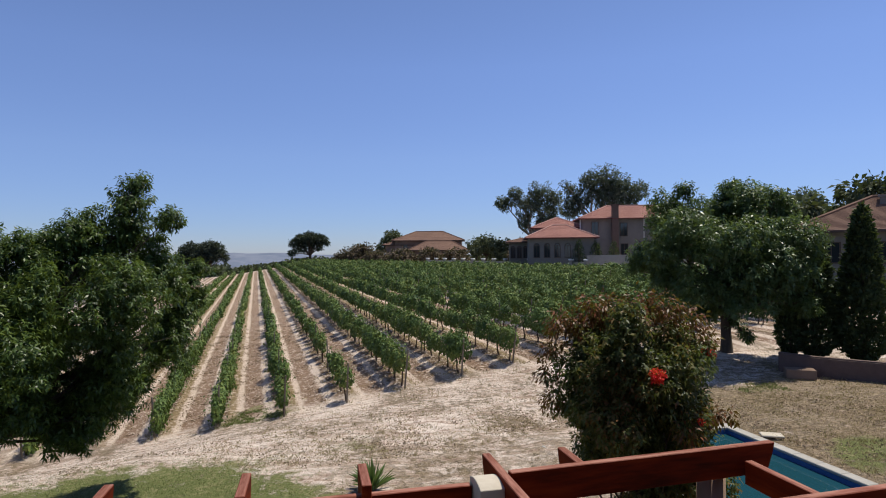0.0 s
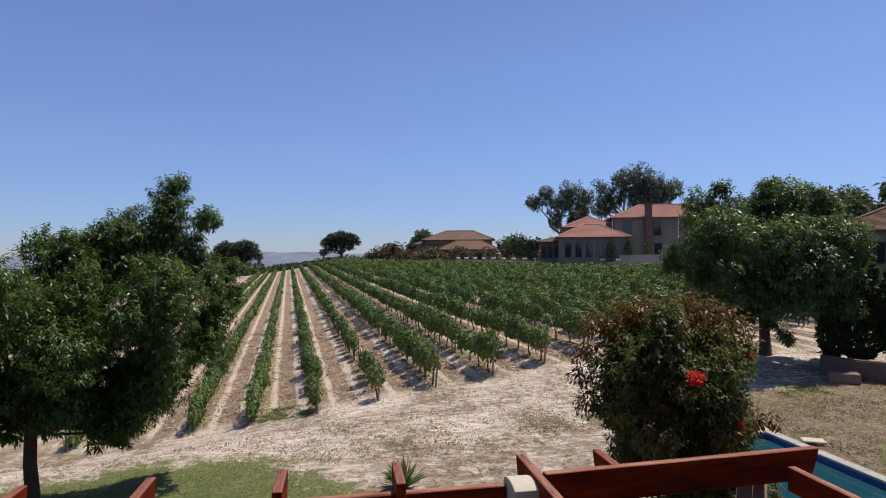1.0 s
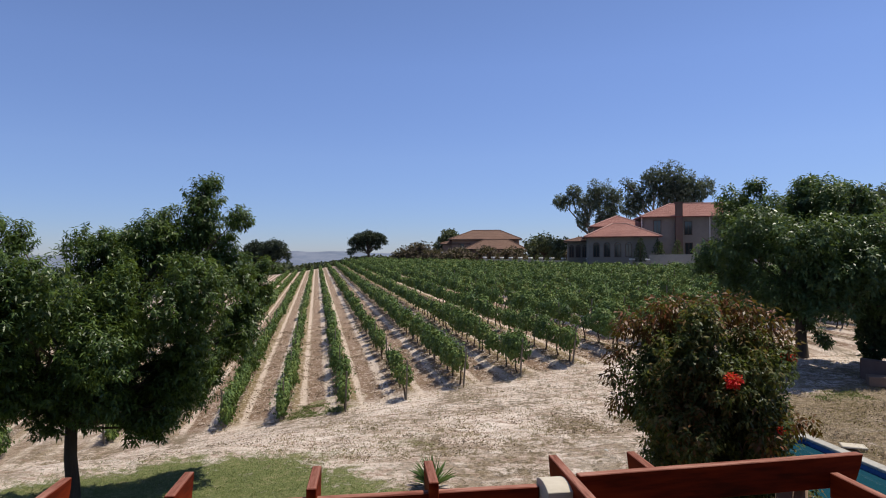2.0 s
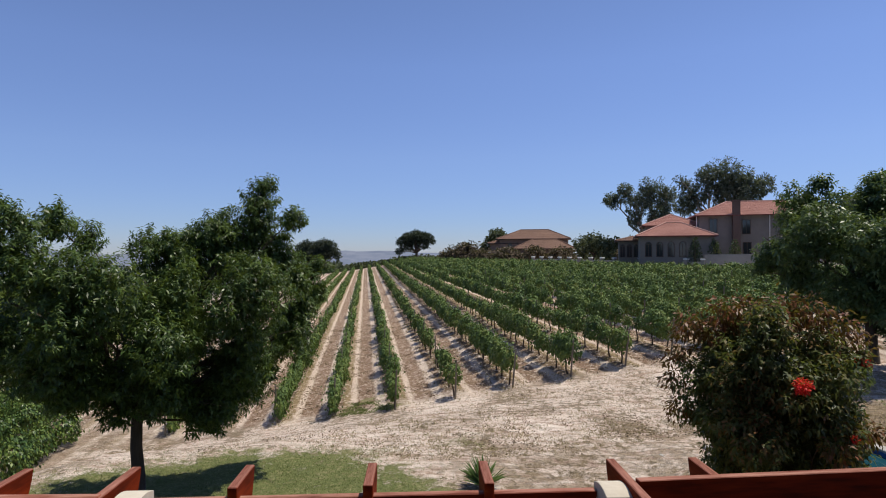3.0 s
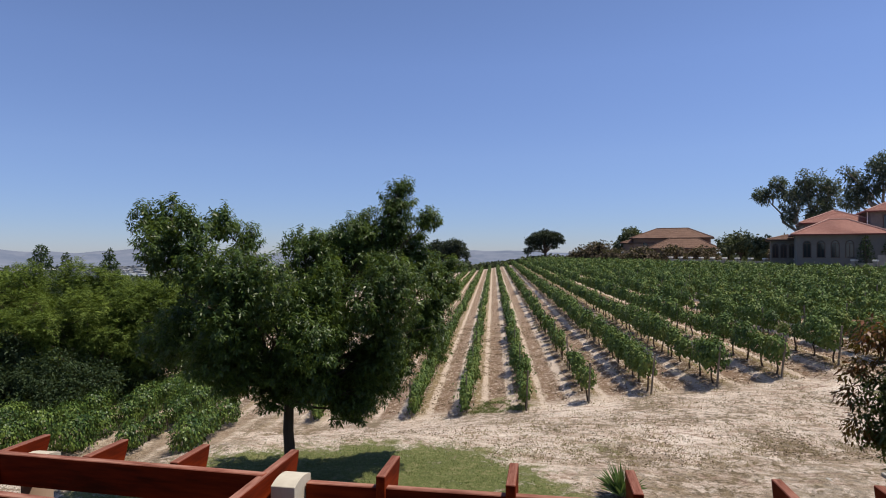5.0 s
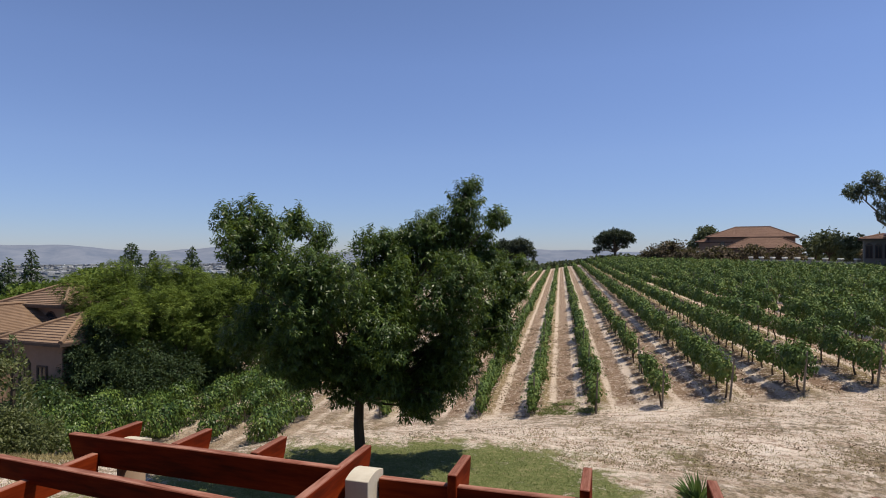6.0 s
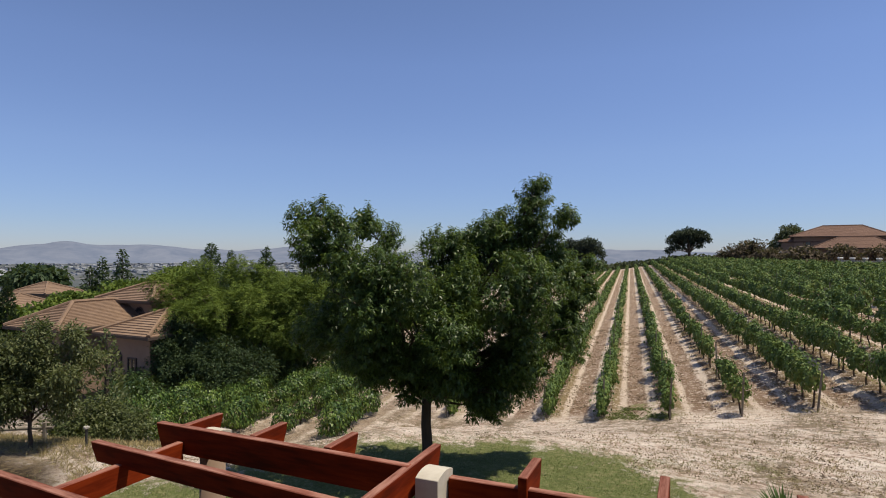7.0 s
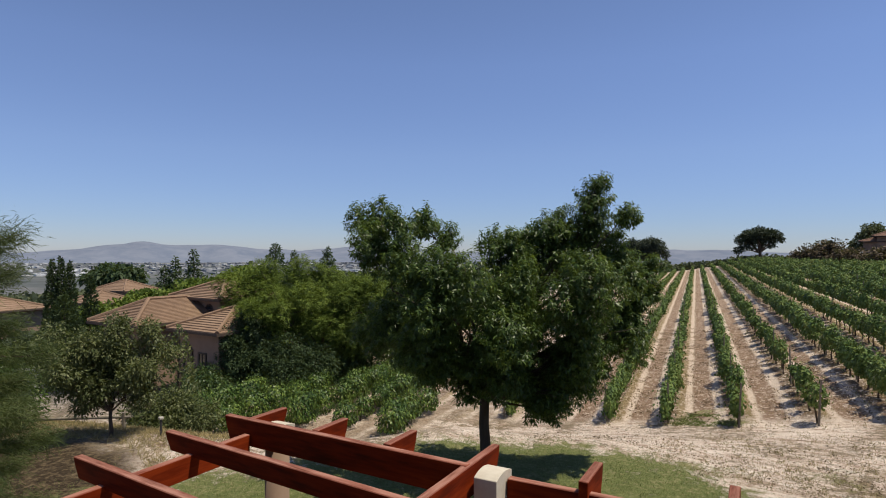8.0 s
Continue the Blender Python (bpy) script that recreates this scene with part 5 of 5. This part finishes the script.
# brown-roofed house at the far end
mid = thing("house", "low brown-tiled hipped house half hidden by bushes", "house", at=(-2.8, 139.5, 2.9), turn=-3)
wing(mid, -0.5, 1.5, 15.5, 9, -1.2, 5.3, 2.2, M["pink_wall"], M["tile_brown"], 0.7, 14)
wing(mid, 2.2, -4.2, 12.5, 7.0, -1.2, 3.0, 2.1, M["pink_wall"], M["tile_brown"], 0.7, 14)
wing(mid, -7.5, 1.0, 6.0, 7.0, -1.2, 4.3, 1.2, M["pink_wall"], M["tile_brown"], 0.6, 8)
for x in (-1.5, 1.5, 4.5):
    window(mid, x, -7.72, 0.9, 1.0, 1.2)
window(mid, -5.8, -3.02, 3.4, 0.7, 0.8)
window(mid, 6.2, -3.02, 3.3, 0.9, 0.9)

# plastered house beyond the cypresses
rh = thing("house", "tan plastered house with brown tiled roof beyond the cypresses", "house", at=(29.8, 38.3, 1.75), turn=-38)
wing(rh, 0.0, 2.0, 11, 8, -1.0, 4.6, 2.4, M["house_wall"], M["tile_brown"], 0.7, 30)
wing(rh, 4.0, 4.0, 6, 6, -1.0, 6.3, 1.8, M["house_wall"], M["tile_brown"], 0.6, 10)
for x in (-3.6, -0.6, 2.4):
    window(rh, x, -2.02, 2.6, 0.9, 1.2)
child("chimney", mesh_of("chimney", *join(box(-0.45, 0.45, -0.35, 0.35, 3.5, 6.9), box(-0.55, 0.55, -0.45, 0.45, 6.9, 7.05)), M["house_wall"]), rh, m=pose(-0.6, 1.2, 0))

# tiled house below the acacias
lz = gz(-37, 16.7)
lh = thing("house", "low house with tan clay tile roofs among shrubs", "house", at=(-33.92, 13.06, lz), turn=9.5)
# the nearest roof corner stands over the origin; x runs along the front, y away
wing(lh, -2.28, 3.55, 5.9, 3.4, -0.8, 0.84 - lz, 1.2, M["pink_wall"], M["tile_tan"], 0.6, 18, turn=90)
wing(lh, -1.6, 7.0, 4.1, 3.5, -0.8, 2.0 - lz, 0.95, M["pink_wall"], M["tile_tan"], 0.45, 12)
wing(lh, 3.0, 4.3, 3.4, 4.9, -0.8, 0.66 - lz, 1.05, M["pink_wall"], M["tile_tan"], 0.45, 12)
for x in (-3.4, -2.3, -1.2):
    window(lh, x, 0.58, 1.6, 0.7, 1.2, arch=True)
window(lh, -0.6, 5.23, 4.2, 0.7, 0.15, arch=True)
window(lh, 2.2, 1.83, 1.4, 0.6, 1.2, arch=True)
window(lh, 3.4, 1.83, 1.4, 0.5, 1.1)

for i, (x, y, dz, a, c, ang) in enumerate(((-80.0, 30.0, -0.05, 4.4, 4.0, 20), (-72.0, 24.5, -0.75, 4.2, 4.0, 10), (-69.5, 13.4, -0.55, 8.5, 6, 15))):
    o = thing("house", "distant house with pale terracotta hipped roof", "house", at=(x, y, -5.6), turn=ang)
    wing(o, 0, 0, a, c, -1.5, 5.6 + dz, 1.2, M["pink_wall"], M["tile_tan"], 0.6, 8)
    for wx in (-1.2, 1.2):
        window(o, wx, -c / 2 - 0.02, 2.2, 0.9, 1.2)

# green vine terrace behind the tiled house
tr = np.random.default_rng(9)
n = 40000
t = tr.random(n)
sx = np.array([-48.6, 14.5]) + t[:, None] * np.array([1.0, 15.0]) + tr.normal(0, 1, (n, 2)) * np.array([0.9, 0.5])
line = 0.2 + 3.2 * t + 0.3 * np.sin(t * 23) + 0.2 * np.sin(t * 57)
zt = line - tr.random(n) ** 1.5 * (line - land(sx[:, 0], sx[:, 1]))
tagged(new("vine_terrace", quads_of("vine_terrace", leaves(np.stack([sx[:, 0], sx[:, 1], zt], 1), tr.normal(0, 0.5, (n, 3)) + np.array([0, 0, 0.3]), 0.32, 0.7, tr), M["acacia_leaf"])),
       "bright green vine terrace behind the tiled house", "vines", kind="stuff")
# scrub that fills the slope between gardens and plain
n = 60000
ang = np.radians(tr.uniform(20, 88, n))
dist = 55 + 260 * tr.random(n) ** 1.6
sx, sy = -np.sin(ang) * dist, np.cos(ang) * dist
ku, kw = uw(sx, sy)
ok = ((ku < -32) | (kw > 170)) & (wave(sx, sy, 9.0, 3.0) > -0.35)
sx, sy = sx[ok], sy[ok]
n = len(sx)
hz = land(sx, sy) + tr.random(n) * (1.2 + 1.6 * np.clip(wave(sx, sy, 6.0, 1.0) + 0.4, 0, 1.4))
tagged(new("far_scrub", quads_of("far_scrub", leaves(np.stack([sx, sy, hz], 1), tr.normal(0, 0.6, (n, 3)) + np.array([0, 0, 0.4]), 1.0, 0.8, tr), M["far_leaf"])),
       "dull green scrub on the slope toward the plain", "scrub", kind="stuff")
# brush and low trees that close the top of the vineyard
n = 16000
ku = tr.uniform(-60, 75, n)
kw = 168 - np.clip(ku - 20, 0, 60) * 1.05 + np.abs(tr.normal(0, 8, n)) + 2
sx, sy = xy(ku, kw)
hz = land(sx, sy) + tr.random(n) * (0.6 + 0.8 * np.clip(wave(sx, sy, 7.0, 5.0) + 0.5, 0, 1.3))
tagged(new("far_brush", quads_of("far_brush", leaves(np.stack([sx, sy, hz], 1), tr.normal(0, 0.6, (n, 3)) + np.array([0, 0, 0.4]), 0.9, 0.8, tr), M["far_leaf"])),
       "low hazy brush at the end of the vineyard", "brush", kind="stuff")

# ---- distance: town on the plain and hills ----
tw = np.random.default_rng(4)
S = []
for _ in range(1000):
    a = radians(tw.uniform(35, 82))
    d = tw.uniform(1900, 3650)
    x, y = -math.sin(a) * d, math.cos(a) * d
    w_, h_ = tw.uniform(5, 22), tw.uniform(3, 7)
    g = gz(x, y)
    S.append(box(x - w_, x + w_, y - w_ * 0.5, y + w_ * 0.5, g - 2, g + h_))
V, F = join(*S)
M["town"] = rough_mat("far_town_wall", [(0.4, (0.14, 0.145, 0.16)), (0.49, (0.36, 0.36, 0.37)), (0.57, (0.8, 0.8, 0.79))], 0.02, 0.9, 0.0)
tagged(new("far_town", mesh_of("far_town", V, F, M["town"])), "pale buildings of a far town on the plain", "town", kind="stuff")

# distance haze is painted into the blue-grey base colour of the hills
m, N, L, b = material("hill_painted_haze")
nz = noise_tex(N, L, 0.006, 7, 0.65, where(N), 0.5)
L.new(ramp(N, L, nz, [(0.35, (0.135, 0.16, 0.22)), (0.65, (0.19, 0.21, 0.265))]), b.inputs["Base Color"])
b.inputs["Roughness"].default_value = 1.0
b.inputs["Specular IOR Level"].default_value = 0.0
V, F = [], []
NA, ND = 720, 9
for i in range(NA):
    az = 360 * i / NA
    a = radians(az)
    h = 58 + 8 * math.sin(a * 7) + 5 * math.sin(a * 17 + 1) + 4 * math.sin(a * 41 + 2) + 2.5 * math.sin(a * 97)
    for c0, s0, k in ((69, 5, 40), (61, 7, 32), (50, 4, 28), (44, 6, 28), (30, 9, 20), (16, 6, 22), (4, 6, 20)):
        dd = (az - c0 + 180) % 360 - 180
        h += k * math.exp(-(dd / s0) ** 2)
    for j in range(ND):
        t = j / (ND - 1)
        d = 3700 + 900 * t
        prof = math.sin(min(t / 0.75, 1) * math.pi / 2) ** 1.3
        wob = 1 + 0.12 * math.sin(a * 60 + j * 1.7) * math.sin(j * 2.1)
        V.append((-math.sin(a) * d, math.cos(a) * d, -70 + (h * prof * (wob if 0 < j < ND - 1 else 1))))
for i in range(NA):
    for j in range(ND - 1):
        k = (i + 1) % NA
        F.append((i * ND + j, k * ND + j, k * ND + j + 1, i * ND + j + 1))
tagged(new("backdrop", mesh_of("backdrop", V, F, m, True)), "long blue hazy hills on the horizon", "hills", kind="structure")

# ---- pool ----
pool = thing("swimming_pool", "narrow blue swimming pool with pale stone coping", "pool", at=(PF.x, PF.y, 0.5), turn=math.degrees(math.atan2(PE.y, PE.x)))
PL, PW = 8.6, 3.6
child("water", mesh_of("water", *box(0.0, PL, -PW, 0.0, -1.2, -0.13), M["water"]), pool)
for nm, bx_ in (("basin_wall", (-0.1, PL + 0.1, 0.0, 0.12, -1.3, -0.03)), ("basin_wall", (-0.1, PL + 0.1, -PW - 0.12, -PW, -1.3, -0.03)),
                ("basin_wall", (-0.12, 0.0, -PW, 0.0, -1.3, -0.03)), ("basin_wall", (PL, PL + 0.12, -PW, 0.0, -1.3, -0.03))):
    child(nm, mesh_of(nm, *box(*bx_), M["pool_tile"]), pool)
cop = bevelled("coping_stone", box(0.004, 0.596, -0.13, 0.13, -0.03, 0.035), M["coping"], 0.012)
for i in range(15):
    child("coping_stone", cop, pool, m=pose(-0.34 + 0.6 * i, 0.14, 0))
    child("coping_stone", cop, pool, m=pose(-0.34 + 0.6 * i, -PW - 0.14, 0))
for i in range(6):
    child("coping_stone", cop, pool, m=pose(-0.14, -PW + 0.6 * i, 0, 0, 0, 90))
    child("coping_stone", cop, pool, m=pose(PL + 0.14, -PW + 0.6 * i, 0, 0, 0, 90))

# ---- garden things ----
def slab(x, y, a, c, t, turn, mat, name, label, category):
    return tagged_at(bevelled(name, box(-a / 2, a / 2, -c / 2, c / 2, 0, t), mat, 0.015), name, label, category, x, y, turn)


def tagged_at(me, name, label, category, x, y, turn=0.0, dz=0.0, group=""):
    ob = new(name, me)
    ob.matrix_basis = pose(x, y, gz(x, y) + dz, 0, 0, turn)
    return tagged(ob, label, category, group)


slab(2.75, 13.9, 0.8, 0.5, 0.07, 25, M["coping"], "stone_slab", "flat pale stone slab lying on dry grass", "slab")
slab(7.95, 14.3, 0.5, 0.32, 0.05, -15, M["cream"], "stone_slab", "flat cream stone slab beside the pool", "slab")
slab(-8.0, 9.6, 0.9, 0.5, 0.07, 15, M["coping"], "stone_slab", "flat pale stone slab on the lawn", "slab")

gw = thing("garden_wall", "low brown garden wall under the cypresses", "wall")
wall_run(gw, "wall_panel", (12.0, 21.0), (17.0, 16.5), 0.62, 0.3, M["brick_low"], 1.0)
wall_run(gw, "cap_course", (11.98, 21.02), (17.02, 16.48), 0.66, 0.2, M["brick_low"], 1.0)
slab(12.1, 20.0, 0.9, 0.5, 0.32, -20, M["tan_plaster"], "stone_block", "pale stone block beside the garden wall", "block")

# yucca
yc = thing("yucca", "spiky green yucca growing in dry grass", "plant", at=at_gz(-1.45, 11.9))
ry_ = np.random.default_rng(8)
S = []
for i in range(60):
    a, el = ry_.uniform(0, 2 * np.pi), radians(ry_.uniform(28, 85))
    d = Vector((math.cos(a) * math.cos(el), math.sin(a) * math.cos(el), math.sin(el)))
    s = Vector((-math.sin(a), math.cos(a), 0)) * 0.028
    Lg = ry_.uniform(0.5, 0.8)
    p0, p1, p2, p3 = d * 0.04, d * Lg * 0.4, d * Lg * 0.75 - Vector((0, 0, 0.03)), d * Lg - Vector((0, 0, 0.09 * math.cos(el)))
    n0 = Vector((0, 0, 0.012))
    blade = ([p0 - s, p0 + s, p1 - s * 1.1 + n0, p1 + s * 1.1 + n0, p2 - s * 0.7 + n0, p2 + s * 0.7 + n0, p3, p1 - n0, p2 - n0, p0 - n0],
             [(0, 9, 7, 2), (9, 1, 3, 7), (2, 7, 8, 4), (7, 3, 5, 8), (4, 8, 6), (8, 5, 6)])
    child("blade", mesh_of("blade", *blade, M["yucca"]), yc)
child("stalk", mesh_of("stalk", *tube([(0, 0, -0.1), (0, 0, 0.12)], [0.09, 0.07], 8), M["bark"]), yc)

# low garden lamp on the bank
gl = thing("garden_lamp", "short dark bollard lamp on the dry bank", "lamp", at=at_gz(-17.5, 7.45))
child("post", mesh_of("post", *tube([(0, 0, -0.1), (0, 0, 0.5)], [0.035, 0.035], 8), M["metal"]), gl)
child("head", bevelled("head", box(-0.065, 0.065, -0.065, 0.065, 0.5, 0.57), M["coping"], 0.015), gl, "pale lamp head")

# timber edging along the bank
for i, (x0, y0, x1, y1) in enumerate(((-24.5, 2.2, -20.0, 7.6),)):
    S = tube([(x0, y0, gz(x0, y0) + 0.42), ((x0 + x1) / 2, (y0 + y1) / 2, gz((x0 + x1) / 2, (y0 + y1) / 2) + 0.4), (x1, y1, gz(x1, y1) + 0.42)], [0.045] * 3, 7)
    fence = thing("pole_fence", "low weathered pole fence along the dry bank", "fence", "pole fences", at=(0, 0, 0))
    child("rail", mesh_of("rail", *S, M["post_wood"]), fence)
    for t in (0.03, 0.5, 0.97):
        x, y = x0 + (x1 - x0) * t, y0 + (y1 - y0) * t
        child("post", mesh_of("post", *tube([(x, y, gz(x, y) - 0.2), (x, y, gz(x, y) + 0.55)], [0.06, 0.055], 7), M["post_wood"]), fence)
